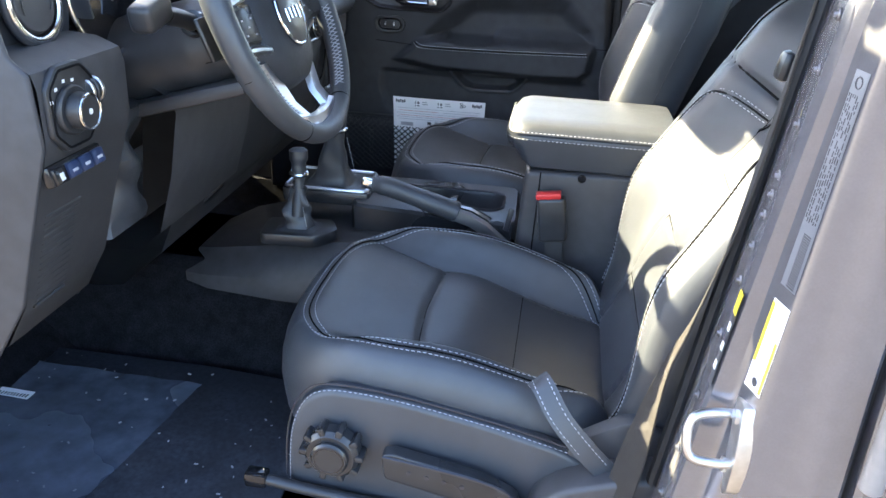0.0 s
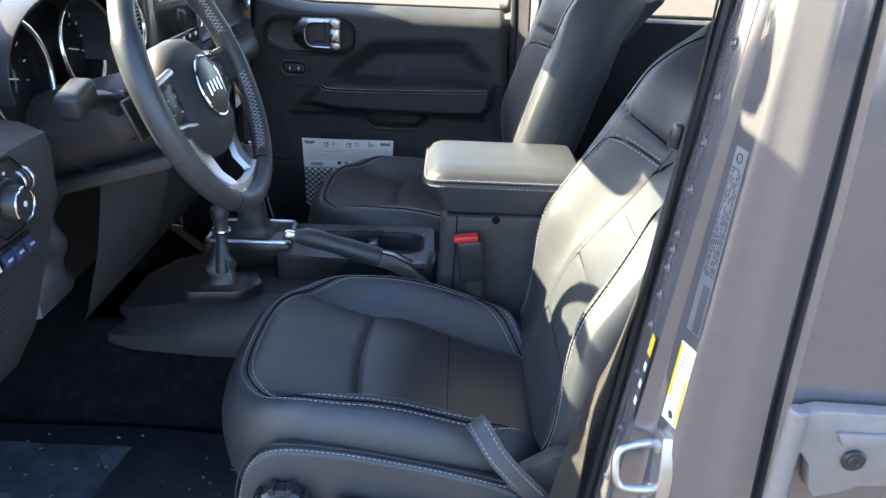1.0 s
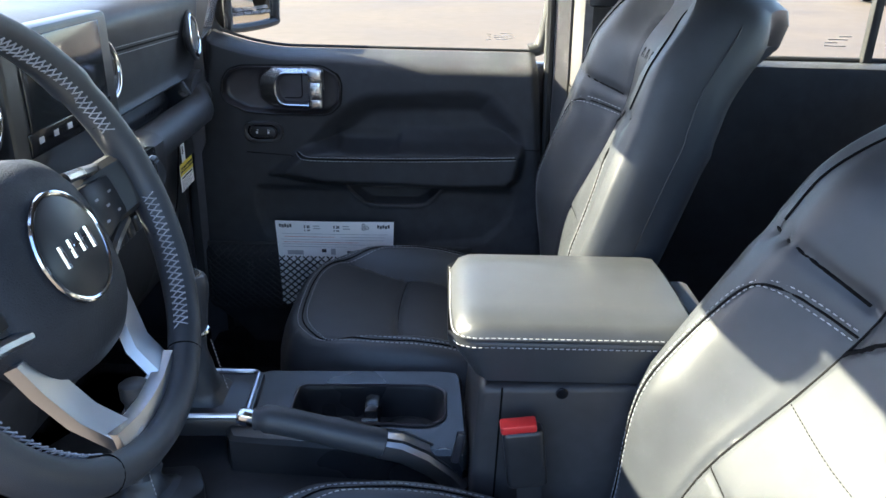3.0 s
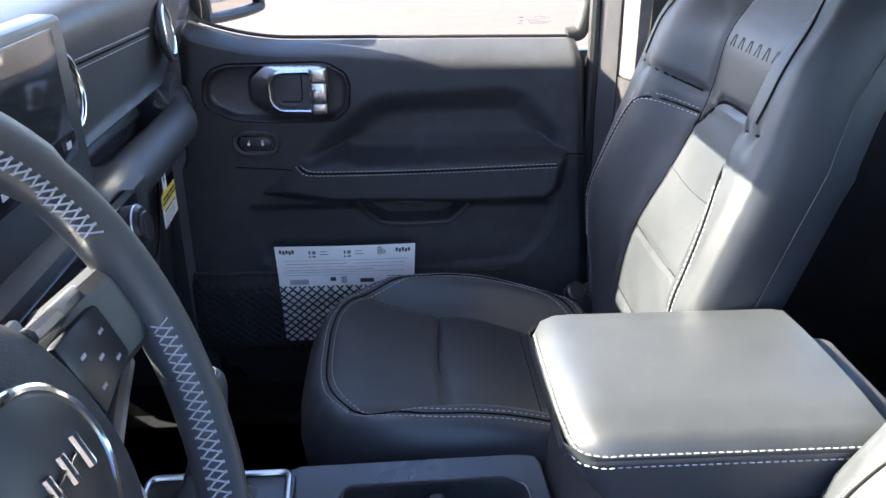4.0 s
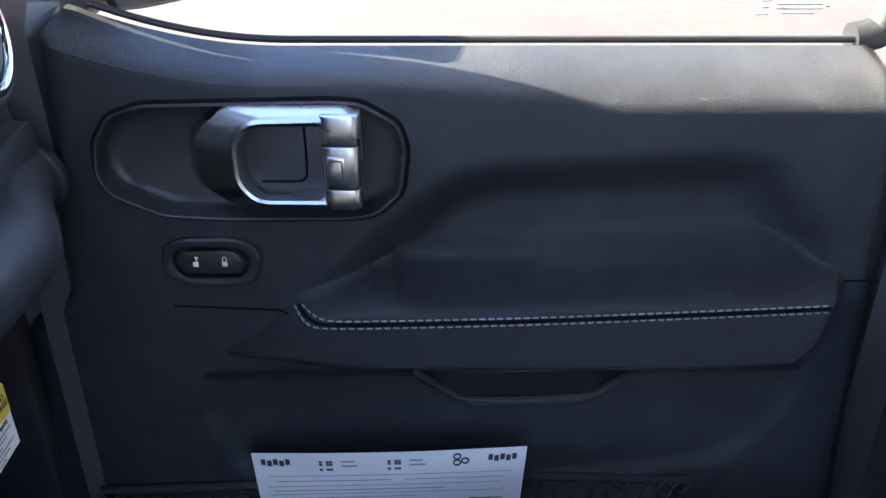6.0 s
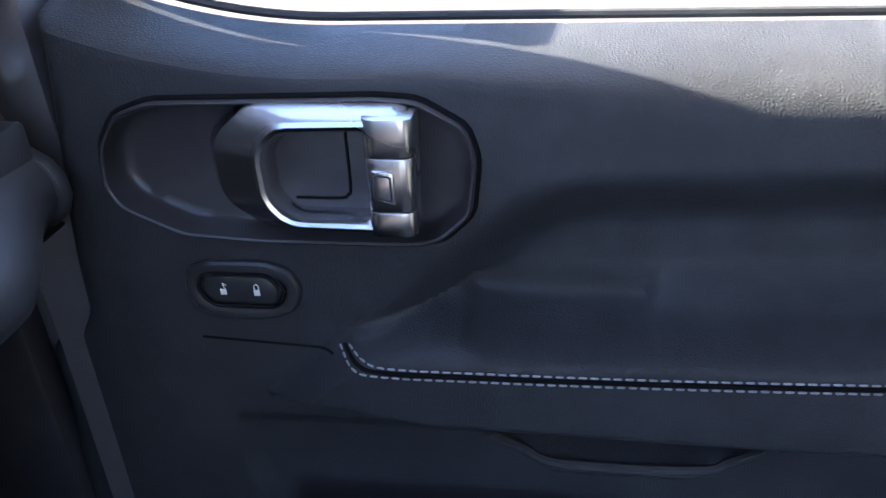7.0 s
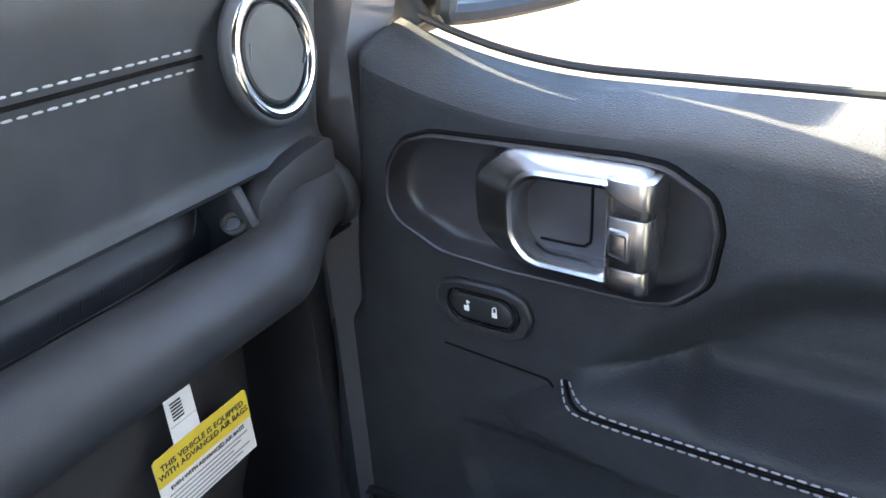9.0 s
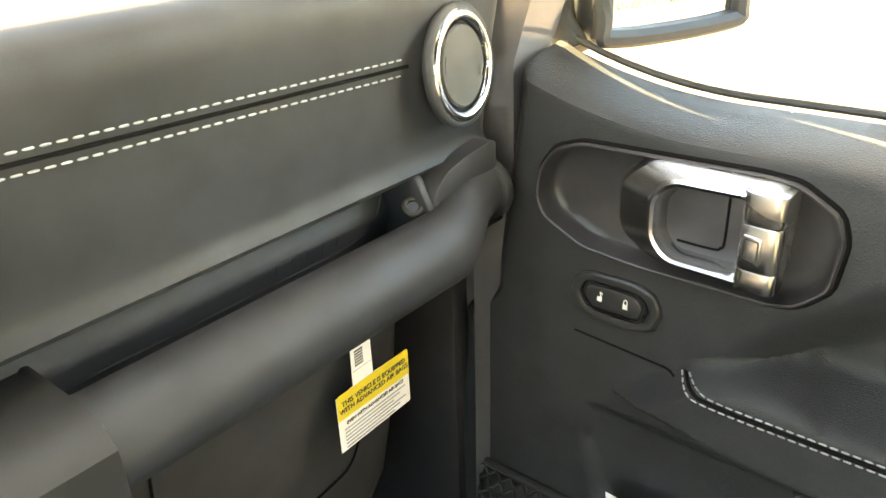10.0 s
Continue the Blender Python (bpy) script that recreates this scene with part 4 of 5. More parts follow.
        part("side_piping", tube(pts, .0010, 6), BEZEL, bob, "pale side piping")
    hr = part("headrest", rbox(bw(0, .353, -.070) + Vector((.012, 0, .085)), (.115, .265, .225), .045, (0, recline - 18, 0), 4), LEATHER, seat, "black leather headrest")
    # base
    part("seat_frame", merge(rbox((.28, yc, .655), (.40, .40, .14), .02), rbox((.28, yc - .17, .575), (.46, .05, .07), .01), rbox((.28, yc + .17, .575), (.46, .05, .07), .01)), SATIN, seat)
    part("recliner_cover", bevelled(prism(rounded([(.40, .72), (.56, .70), (.585, .86), (.52, .905), (.44, .85)], .03, 5), 1, yc - .262 if mirror > 0 else yc + .235, yc - .235 if mirror > 0 else yc + .262), .006), PLASTIC, seat)
    return seat, cush, back, cob


driver, dc, db, dcob = make_seat("driver_seat", "black leather driver seat with pale stitching, half in sun", -.385, 30.0, 1, .930)
pass_, pc, pb, pcob = make_seat("front_passenger_seat", "black leather passenger seat with pale stitching", .385, 17.5, -1, .938)

# driver seat outer side: shield, knob, lever
ys = -.637
shield = part("side_shield", bevelled(prism(rounded([(.035, .70), (.040, .80), (.060, .862), (.10, .888), (.20, .884), (.33, .862), (.43, .838), (.50, .80), (.52, .70)], .03, 5), 1, -.652, -.622), .010, 3), LEATHER, driver, "dark padded seat side panel")
arc = smooth_path([(.034, -.648, .72), (.040, -.648, .81), (.060, -.646, .868), (.10, -.645, .892), (.20, -.645, .888), (.33, -.645, .866), (.435, -.646, .842)], 10)
part("side_piping", tube(arc, .0014, 6), BEZEL, shield, "pale piping")
part("side_stitching", stitches([p + Vector((.006, -.003, -.008)) for p in arc], .0045, .003, .0007), THREAD, shield)
kb = part("adjuster_knob", merge(disc((.112, -.652, .795), (0, -1, 0), .040, .030, 40, .006), disc((.112, -.680, .795), (0, -1, 0), .027, .010, 32, .003)), SATIN, driver, "black ribbed round adjuster knob")
for k in range(10):
    a = 2 * math.pi * k / 10
    part("knob_grip", rbox((.112 + .040 * math.cos(a), -.668, .795 + .040 * math.sin(a)), (.014, .026, .010), .003, (0, -math.degrees(a), 0)), SATIN, kb)
part("knob_ring", ring((.112, -.689, .795), (0, 1, 0), .021, .0016, 32, 6), GLOSS, kb)
lv = part("recline_lever", bevelled(prism(rounded([(.185, .813), (.20, .818), (.32, .797), (.375, .772), (.40, .70), (.37, .70), (.345, .735), (.29, .752), (.19, .772)], .010, 4), 1, -.684, -.662), .005, 3), SATIN, driver, "long black seat lever")
part("lever_lip", tube(smooth_path([(.188, -.685, .812), (.32, -.685, .795), (.372, -.685, .770), (.396, -.685, .705)], 8), .0025, 6), BEZEL, lv)
for k in range(4):
    part("lever_dot", disc((.225 + k * .025, -.684, .789 - k * .0035), (0, -1, 0), .0035, .001, 10), BEZEL, lv)
bar = part("slide_bar", tube([(-.005, -.665, .722), (.06, -.667, .716), (.30, -.667, .695)], .009, 12), SATIN, driver, "black seat slide bar")
part("bar_cap", rbox((-.006, -.665, .722), (.034, .024, .024), .005), GLOSS, bar)
part("rail_cover", bevelled(prism(rounded([(.385, .70), (.395, .775), (.43, .81), (.52, .845), (.56, .85), (.57, .70)], .02, 5), 1, -.700, -.640), .008, 3), PLASTIC, driver, "moulded black rail cover")
sl = part("fold_strap", ribbon(smooth_path([(.385, -.628, .935), (.395, -.648, .936), (.42, -.668, .905), (.455, -.676, .868), (.49, -.672, .83)], 8), .030, .003, (.75, .25, .5)), LEATHER, driver, "stitched black pull strap")
for s in (-.011, .011):
    part("strap_stitching", stitches([p + Vector((s * .8, -.0016, s * .45)) for p in smooth_path([(.388, -.630, .938), (.395, -.650, .937), (.42, -.6705, .906), (.455, -.678, .869), (.48, -.675, .84)], 8)], .0045, .003, .0007), THREAD, sl)

# seat belt buckles
bk = thing("belt_buckle", "black seat belt buckle with red release button", "belt buckle", (.39, -.165, .80))
part("buckle_body", rbox((.385, -.160, .972), (.052, .026, .088), .007, (0, -8, 0), 3), SATIN, bk)
part("release_button", rbox((.374, -.160, 1.018), (.046, .022, .012), .003, (0, -8, 0)), RED, bk, "red release button")
part("buckle_stem", ribbon([(.392, -.16, .93), (.405, -.165, .84), (.41, -.17, .74)], .032, .006, (1, 0, 0)), SATIN, bk)
bk2 = thing("passenger_buckle", "black passenger seat belt buckle", "belt buckle", (.44, .165, .8))
part("buckle_body", rbox((.445, .160, .93), (.05, .026, .085), .007, (0, 8, 0), 3), SATIN, bk2)

# ---- centre console ----
con = thing("centre_console", "black centre console with leather armrest and cup holders", "console", (.2, 0, .56))
part("tunnel_cover", loft([[(x, y, z) for y, z in ((-w1, .74), (-w1, h * .45 + .74 * .55), (-w2, h - .02), (-w2 + .02, h), (w2 - .02, h), (w2, h - .02), (w1, h * .45 + .74 * .55), (w1, .74))] for x, w1, w2, h in ((-.37, .15, .10, .785), (-.31, .175, .14, .81), (-.16, .19, .165, .845), (-.02, .19, .165, .868), (.10, .17, .15, .87), (.33, .15, .135, .87))], closed=True), PLASTIC, con)
part("storage_box", bevelled(prism(rounded([(.322, .56), (.318, .88), (.325, 1.048), (.60, 1.056), (.62, .56)], .015, 4), 1, -.122, .122), .010, 3), PLASTIC, con)
part("box_split", tube([(.355, -.1228, 1.048), (.352, -.1232, .90), (.35, -.1232, .70)], .0014, 5), GROOVE, con)


def lid_geo():
    secs = []
    n = 20
    for i in range(n + 1):
        k = i / n
        x = .283 + .327 * k
        e = math.sqrt(max(0.0, 1 - (1 - min(1, k / .13)) ** 2)) if k < .13 else 1
        e2 = math.sqrt(max(0.0, 1 - (1 - min(1, (1 - k) / .08)) ** 2)) if k > .92 else 1
        e = max(.02, e * e2)
        w = .100 + .027 * e - .0 * k
        zt, zb = 1.114 + .024 * e, 1.098 - .054 * min(1, e * 1.1)
        zm = 1.116
        ring_ = []
        for y, z in ((-.55, zb), (-.80, zb + .002), (-.93, zb + .012), (-.985, zm - .008), (-.985, zm - .002), (-.975, zm), (-.995, zm + .004), (-.985, zt - .022), (-.94, zt - .009), (-.85, zt - .002), (-.5, zt + .0015), (0, zt + .003)):
            ring_.append((x + .035 * (1 - k) ** 4 * max(0.0, (1.10 - z) / .05), y * w, z))
        ring_ += [(x, -y, z) for x, y, z in ring_[-2::-1]]
        secs.append(ring_)
    return loft(secs, closed=True)


lid = part("armrest_lid", lid_geo(), LEATHER, con, "padded black leather armrest lid")
for dz, o_ in ((.0070, .0010), (-.0065, .0012)):
    pts = [(x, -.1262 - o_ + (.012 * gs(x - .288, .012)), 1.1165 + dz) for x in np.linspace(.30, .60, 50)]
    front = [(.2865 - .0, y, 1.1165 + dz) for y in np.linspace(.085, -.085, 20)]
    part("lid_stitching", stitches(smooth_path(front[::4] + [(.291, -.112, 1.1165 + dz)] + pts[2::4], 6), .0052, .0026, .0008), THREAD, lid, "pale grey stitching")
part("lid_latch", disc((.432, -.1225, 1.043), (0, -1, 0), .008, .004, 20, .001), GLOSS, con, "round black lid latch")
part("rear_cap", rbox((.622, .0, 1.075), (.045, .17, .075), .012), PLASTIC, con)

# upper tray with two cup holders
tray_o = rounded([(-.03, -.075), (-.03, .105), (.31, .115), (.318, -.100), (.10, -.085)], .02, 5)
cups = rounded([(.055, -.030), (.055, .060), (.262, .066), (.285, .050), (.285, -.020), (.262, -.040)], .02, 5)


def plate_hole(outer, inner, z0, z1, zi):
    n = 60
    def res(poly):
        P = [Vector((p[0], p[1], 0)) for p in poly]
        c = Vector((.165, .02, 0))
        P.sort(key=lambda p: math.atan2(p.y - c.y, p.x - c.x))
        out = []
        for k in range(n):
            a = -math.pi + 2 * math.pi * (k + .5) / n
            d = Vector((math.cos(a), math.sin(a), 0))
            best = None
            for i in range(len(P)):
                p, q = P[i] - c, P[(i + 1) % len(P)] - c
                den = d.x * (q.y - p.y) - d.y * (q.x - p.x)
                if abs(den) < 1e-9:
                    continue
                t = (p.x * (q.y - p.y) - p.y * (q.x - p.x)) / den
                u = (p.x * d.y - p.y * d.x) / den
                if t > 0 and -.001 <= u <= 1.001 and (best is None or t < best):
                    best = t
            out.append(c + d * (best or .1))
        return out
    O, I = res(outer), res(inner)
    S = [[(p.x, p.y, z0) for p in O], [(p.x, p.y, z1 - .006) for p in O], [(p.x + (.165 - p.x) * .03, p.y + (.02 - p.y) * .05, z1) for p in O], [(p.x, p.y, z1) for p in I], [(p.x + (.165 - p.x) * .03, p.y + (.02 - p.y) * .05, z1 - .006) for p in I], [(p.x + (.165 - p.x) * .12, p.y + (.02 - p.y) * .12, zi) for p in I]]
    return loft(S, closed=True)


tray = part("cup_tray", plate_hole(tray_o, cups, .80, .925, .862), SATIN, con, "black twin cup holder tray")
part("tray_rim", tube([(p[0], p[1], .9265) for p in cups], .0025, 6, True), BEZEL, tray)
for x in (.115, .225):
    part("cup_ring", ring((x, .022, .868), (0, 0, 1), .038, .004, 32, 8), RUBBER, tray)
part("cup_divider", rbox((.172, .03, .893), (.022, .05, .052), .006), SATIN, tray)
part("cup_finger", rbox((.172, -.012, .905), (.028, .02, .02), .005), SATIN, tray)
part("side_switch", rbox((.302, -.098, .935), (.012, .010, .05), .003, (0, 10, 0)), BEZEL, con)
# shifter
sf = part("shift_surround", bevelled(prism(rounded([(-.185, -.052), (-.185, .082), (-.002, .085), (.004, -.045)], .012, 4), 2, .905, .936), .005, 2), SATIN, con)
part("surround_trim", tube([(p[0], p[1], .9375) for p in rounded([(-.178, -.046), (-.178, .076), (-.010, .079), (-.004, -.040)], .012, 5)], .0042, 8, True), CHROME, sf, "silver surround trim")


def boot(c0, c1, w0, w1, z0, z1, folds, seedv, power=.6):
    random.seed(seedv)
    secs = []
    for i in range(15):
        k = i / 14
        cx, cy = c0[0] + (c1[0] - c0[0]) * k, c0[1] + (c1[1] - c0[1]) * k
        w = w0 + (w1 - w0) * k ** power
        ring_ = []
        for s in range(28):
            a = 2 * math.pi * s / 28
            sq = 1 / max(abs(math.cos(a)), abs(math.sin(a))) ** (1 - k)
            rr = w * sq * (1 + folds * math.sin(3 * a + k * 5) * math.sin(k * 3.1) + folds * .6 * math.sin(k * 14 + a * 2) * math.sin(k * 3.1))
            ring_.append((cx + rr * math.cos(a) * 1.25, cy + rr * math.sin(a), z0 + (z1 - z0) * k))
        secs.append(ring_)
    return loft(secs, closed=True)


sh = part("shift_boot", boot((-.095, .02), (-.075, -.012), .040, .014, .936, 1.060, .10, 2, .45), LEATHER, con, "gathered leather shifter boot")
part("boot_stitching", stitches([(-.055 + .02 * k, .0 - .005 * k, 1.04 - .085 * k) for k in np.linspace(0, 1, 12)], .004, .002, .0007), THREAD, sh)
kn = part("shift_knob", loft([[(-.073 + .026 * s * math.cos(a) * 1.05, -.014 + .024 * s * math.sin(a), z) for a in np.linspace(0, 2 * math.pi, 25)[:-1]] for s, z in ((.66, 1.056), (.72, 1.068), (.80, 1.09), (.94, 1.115), (1.0, 1.132), (.95, 1.143), (.82, 1.148))], closed=True), LEATHER, con, "black leather shift knob")
part("knob_collar", ring((-.073, -.014, 1.062), (0, 0, 1), .018, .0045, 28, 8), BRIGHT, kn, "chrome collar")
part("knob_cap", disc((-.073, -.014, 1.1465), (0, 0, 1), .0175, .003, 28, .001), GLOSS, kn)
part("cap_ring", ring((-.073, -.014, 1.1490), (0, 0, 1), .0175, .0014, 28, 6), BRIGHT, kn)
part("cap_mark", rbox((-.073, -.014, 1.1500), (.014, .010, .0008), .0003), ICON, kn)
for k, m in enumerate((ORANGE, ICON, ICON, ICON)):
    part("gear_mark", rbox((-.135 + k * .010, -.046, .9385), (.006, .004, .0008), .0002), m, sf)
# transfer case lever
tb = part("transfer_boot_frame", bevelled(prism(rounded([(-.180, -.198), (-.190, -.112), (-.06, -.092), (-.035, -.142), (-.065, -.186)], .014, 4), 2, .868, .893), .004), SATIN, con)
tbt = part("transfer_boot", boot((-.116, -.146), (-.114, -.140), .042, .013, .890, .975, .40, 5, .16), LEATHER, con, "gathered black lever boot")
part("boot_stitching", stitches(smooth_path([(-.090, -.170, .905), (-.098, -.162, .93), (-.104, -.152, .955)], 6), .004, .002, .0008), THREAD, tbt)
tk = part("transfer_knob", tube(smooth_path([(-.112, -.160, .920), (-.113, -.145, .965), (-.114, -.136, 1.0), (-.115, -.132, 1.03), (-.116, -.130, 1.052)], 4), [.012] * 4 + [.0105] * 4 + [.014] * 4 + [.018] * 4 + [.013], 18), LEATHER, con, "leather transfer lever knob")
part("knob_collar", ring((-.114, -.1355, 1.003), (0, 0, 1), .0150, .005, 24, 8), BRIGHT, tk)
# parking brake
pbk = part("parking_brake", tube(smooth_path([(.030, -.113, .986), (.06, -.112, .984), (.12, -.106, .965), (.18, -.10, .945), (.20, -.098, .938)], 5), [.015] * 3 + [.0190] * 8 + [.0205] * 9 + [.018], 16), LEATHER, con, "leather parking brake grip")
part("brake_button", rbox((.020, -.1135, .988), (.026, .020, .020), .005, (0, 12, 0)), BRIGHT, pbk, "chrome release button")
part("brake_stitching", stitches([(.05 + .13 * k, -.104 + .008 * k, 1.0015 - .036 * k) for k in np.linspace(0, 1, 20)], .004, .003, .0007), THREAD, pbk)
part("brake_stem", loft([[(x, y, z + dz) for y, dz in ((-.115 + b, -h), (-.115 + b, h * .6), (-.109 + b, h), (-.083 + b, h), (-.077 + b, h * .6), (-.077 + b, -h))] for x, z, h, b in ((.19, .941, .013, 0), (.225, .932, .015, .002), (.26, .912, .016, .004), (.295, .882, .016, .006), (.32, .85, .016, .008))], closed=True), CHROME, pbk, "satin silver lever stem")
part("stem_groove", merge(*[tube([(.20, -.108 + d, .9535), (.228, -.105 + d, .9465), (.262, -.103 + d, .928), (.30, -.101 + d, .896)], .0022, 6) for d in (0, .022)]), SATIN, pbk)


# ---- dashboard ----
dash = thing("dashboard", "black stitched leather dashboard with round silver vents", "dashboard", (-.3, 0, 1.2))
SEC = [(-.66, 1.40), (-.62, 1.455), (-.45, 1.472), (-.33, 1.470), (-.280, 1.466), (-.262, 1.460), (-.252, 1.450), (-.249, 1.438), (-.250, 1.426), (-.252, 1.412), (-.255, 1.398), (-.2565, 1.388), (-.258, 1.376), (-.262, 1.345), (-.266, 1.325), (-.268, 1.309), (-.267, 1.300), (-.262, 1.294), (-.266, 1.289), (-.284, 1.286), (-.300, 1.281), (-.305, 1.274), (-.298, 1.260), (-.2945, 1.254), (-.295, 1.249), (-.300, 1.234), (-.300, 1.226), (-.242, 1.223)]
ROLL = [(-.258, 1.222), (-.259, 1.248), (-.256, 1.2575), (-.249, 1.2635), (-.238, 1.2655), (-.224, 1.263), (-.211, 1.2545), (-.204, 1.242), (-.203, 1.228), (-.209, 1.214), (-.222, 1.204), (-.240, 1.198), (-.252, 1.196), (-.256, 1.19)]
KNEE = [(-.258, 1.188), (-.262, 1.15), (-.272, 1.06), (-.292, .97), (-.33, .88), (-.42, .80), (-.60, .78), (-.70, .90)]


def dash_band(sec, y0, y1, n=30, drop=None):
    return loft([[(x + (drop(y)[0] if drop else 0), y, z + (drop(y)[1] if drop else 0)) for x, z in sec] for y in np.linspace(y0, y1, n)])


part("dash_pad", merge(dash_band(SEC, -.70, -.562, 8), dash_band(SEC[:4] + [(-.318, 1.466), (-.314, 1.455), (-.314, 1.27), (-.325, 1.255), (-.40, 1.20), (-.55, 1.15)], -.562, -.205, 12), dash_band(SEC, -.205, .705, 30)), DASHVINYL, dash, "black padded dash facing")


def roll_drop(y):
    k = smooth01((y - .60) / .10)
    return (-.035 * k, .018 * k)


part("grab_roll", dash_band(ROLL, .285, .703, 40, roll_drop), DASHVINYL, dash, "soft rounded lower dash roll")
part("knee_panel", dash_band(KNEE, -.30, .645, 30, lambda y: (-.07 * smooth01((y - .53) / .11) ** 2, 0)), PLASTIC, dash, "black lower dash panel")
part("dash_end", bevelled(prism([(x, z) for x, z in SEC[1:]] + [(-.32, 1.20), (-.62, 1.20)], 1, .700, .712), .004), PLASTIC, dash)
part("roll_end", bevelled(prism([(x - .03, z + .016) for x, z in ROLL], 1, .700, .712), .003), DASHVINYL, dash)
part("shelf_line", tube(smooth_path([(-.2985, .30, 1.236), (-.2985, .45, 1.236), (-.2985, .545, 1.236), (-.2975, .578, 1.243), (-.2955, .592, 1.256), (-.297, .600, 1.272)], 8), .0009, 5), BEZEL, dash)
part("tray_end", bevelled(prism([(-.306, 1.283), (-.262, 1.292), (-.246, 1.262), (-.246, 1.222), (-.306, 1.222)], 1, .606, .616), .003, 2), DASHVINYL, dash, "black tray end wall")
for k in range(5):
    part("embossed_stroke", tube([(-.2955, .478 + k * .016, 1.245), (-.2945, .480 + k * .016, 1.2525)], .0007, 5), DASHVINYL, dash)
part("tray_chip", rbox((-.276, .548, 1.2275), (.014, .016, .004), .001, (0, 0, 20)), PAPER, dash, "small white tag in the tray")
part("glove_line", tube(smooth_path([(-.2575, .33, 1.18), (-.268, .33, 1.08), (-.277, .36, 1.03), (-.277, .48, 1.03), (-.271, .52, 1.06), (-.258, .53, 1.18)], 6), .0012, 5), GROOVE, dash)
def seam_z(y):
    return 1.3862 + max(0.0, .61 - abs(y)) * .035


def dash_face(y, dz, lift):
    z = seam_z(y) + dz
    return (-.2555 - .136 * (1.398 - z) + lift, y, z)


for y0, y1 in ((.285, .600), (-.59, -.55)):
    for dz in (.0062, -.0062):
        part("dash_stitching", stitches([dash_face(y, dz, .0012) for y in np.linspace(y0, y1, 30)], .0060, .0026, .0008), THREAD, dash, "pale grey stitching")
    part("dash_seam", tube([dash_face(y, 0, .0004) for y in np.linspace(y0, y1, 20)], .0016, 6), GROOVE, dash)
part("shelf_end", bevelled(prism(rounded([(.613, 1.240), (.615, 1.276), (.632, 1.291), (.660, 1.298), (.690, 1.301), (.7035, 1.301), (.7035, 1.235), (.64, 1.235)], .008, 3), 0, -.300, -.248), .004, 2), DASHVINYL, dash, "black shelf end cap")


def vent(y, z=1.378, x=-.254, R=.0465, closed_=True, turn=0.0):
    ax = (1, turn, .10)
    v = part("air_vent", disc((x - .012, y, z - .002), ax, R * .80, .014, 40, .002) if closed_ else disc((x - .03, y, z - .002), ax, R * .80, .014, 40, .002), SATIN if closed_ else GLOSS, dash, "round black air vent")
    part("vent_collar", ring((x + .002, y, z), ax, R * 1.05, .005, 56, 10), DASHVINYL, v)
    part("vent_ring", ring((x + .004, y, z), ax, R * .945, .0050, 64, 12), BRIGHT, v, "bright silver vent ring")
    if closed_:
        part("vent_shutter", disc((x + .001, y, z), ax, R * .76, .005, 48, .0015), PLASTIC, v)
        for s in (-1, 1):
            part("vent_tab", tube(smooth_path([(x + .0075, y + s * .024, z + .012), (x + .0085, y + s * .027, z), (x + .0075, y + s * .024, z - .012)], 5), .0012, 6), SATIN, v)
    else:
        for k in range(-2, 3):
            h = math.sqrt(max(0, 1 - (k * .3) ** 2)) * R * .75
            part("vent_blade", rbox((x - .008, y, z + k * .0155), (.022, 2 * h, .0022), .0008, (0, 18, 0)), GLOSS, v)
        part("vent_spindle", rbox((x - .002, y, z), (.014, .012, R * 1.3), .003), SATIN, v)
    return v


vent(.651, x=-.248, R=.0435, turn=.13)
vent(.232, closed_=True)
vent(-.640, closed_=True)
vent(-.142, 1.392, -.240, .046, closed_=False)

# air bag tag
tag = thing("air_bag_tag", "white and yellow air bag warning tag hanging from the dash", "warning tag", (-.245, .52, 1.15))


def tag_pt(a, b, lift=0.0):
    """a across (towards the door), b up, in metres from the tag's lower near corner."""
    o0 = Vector((-.243, .4785, 1.095))
    ua = Vector((-.04, 1.0, -.012)).normalized()
    ub = Vector((.0, .0, 1.0))
    return o0 + ua * a + ub * b + Vector((lift, 0, 0))


def tag_plate(poly, x0, x1, m, nm, parent):
    n = len(poly)
    v = [tag_pt(a, b, x0) for a, b in poly] + [tag_pt(a, b, x1) for a, b in poly]
    f = [tuple(range(n)), tuple(range(2 * n - 1, n - 1, -1))] + [(k, (k + 1) % n, n + (k + 1) % n, n + k) for k in range(n)]
    return part(nm, (v, f), m, parent, smooth=False)


body_ = tag_plate([(0, 0), (.088, 0), (.088, .054), (.044, .056), (.044, .094), (.021, .094), (.020, .056), (0, .054)], 0, .0006, PAPER, "tag_card", tag)
tag_plate([(0, .032), (.088, .030), (.088, .054), (.086, .056), (.002, .056), (0, .054)], .0008, .0011, YELLOW, "yellow_band", tag)
ta = Vector((-.04, 1.0, -.012)).normalized()
tn = ta.cross(Vector((0, 0, 1))).normalized()
tu = tn.cross(ta)
tm = Matrix.Translation(tag_pt(.044, .0430, .0016)) @ Matrix((ta, tu, tn)).transposed().to_4x4()
lettering("tag_text", "THIS VEHICLE IS EQUIPPED\nWITH ADVANCED AIR BAGS", tm @ Matrix.Scale(1, 4), .0066, INK, tag)
lettering("tag_text_small", "EVEN WITH ADVANCED AIR BAGS", Matrix.Translation(tag_pt(.044, .0265, .0013)) @ tm.to_3x3().to_4x4(), .0046, INK, tag)
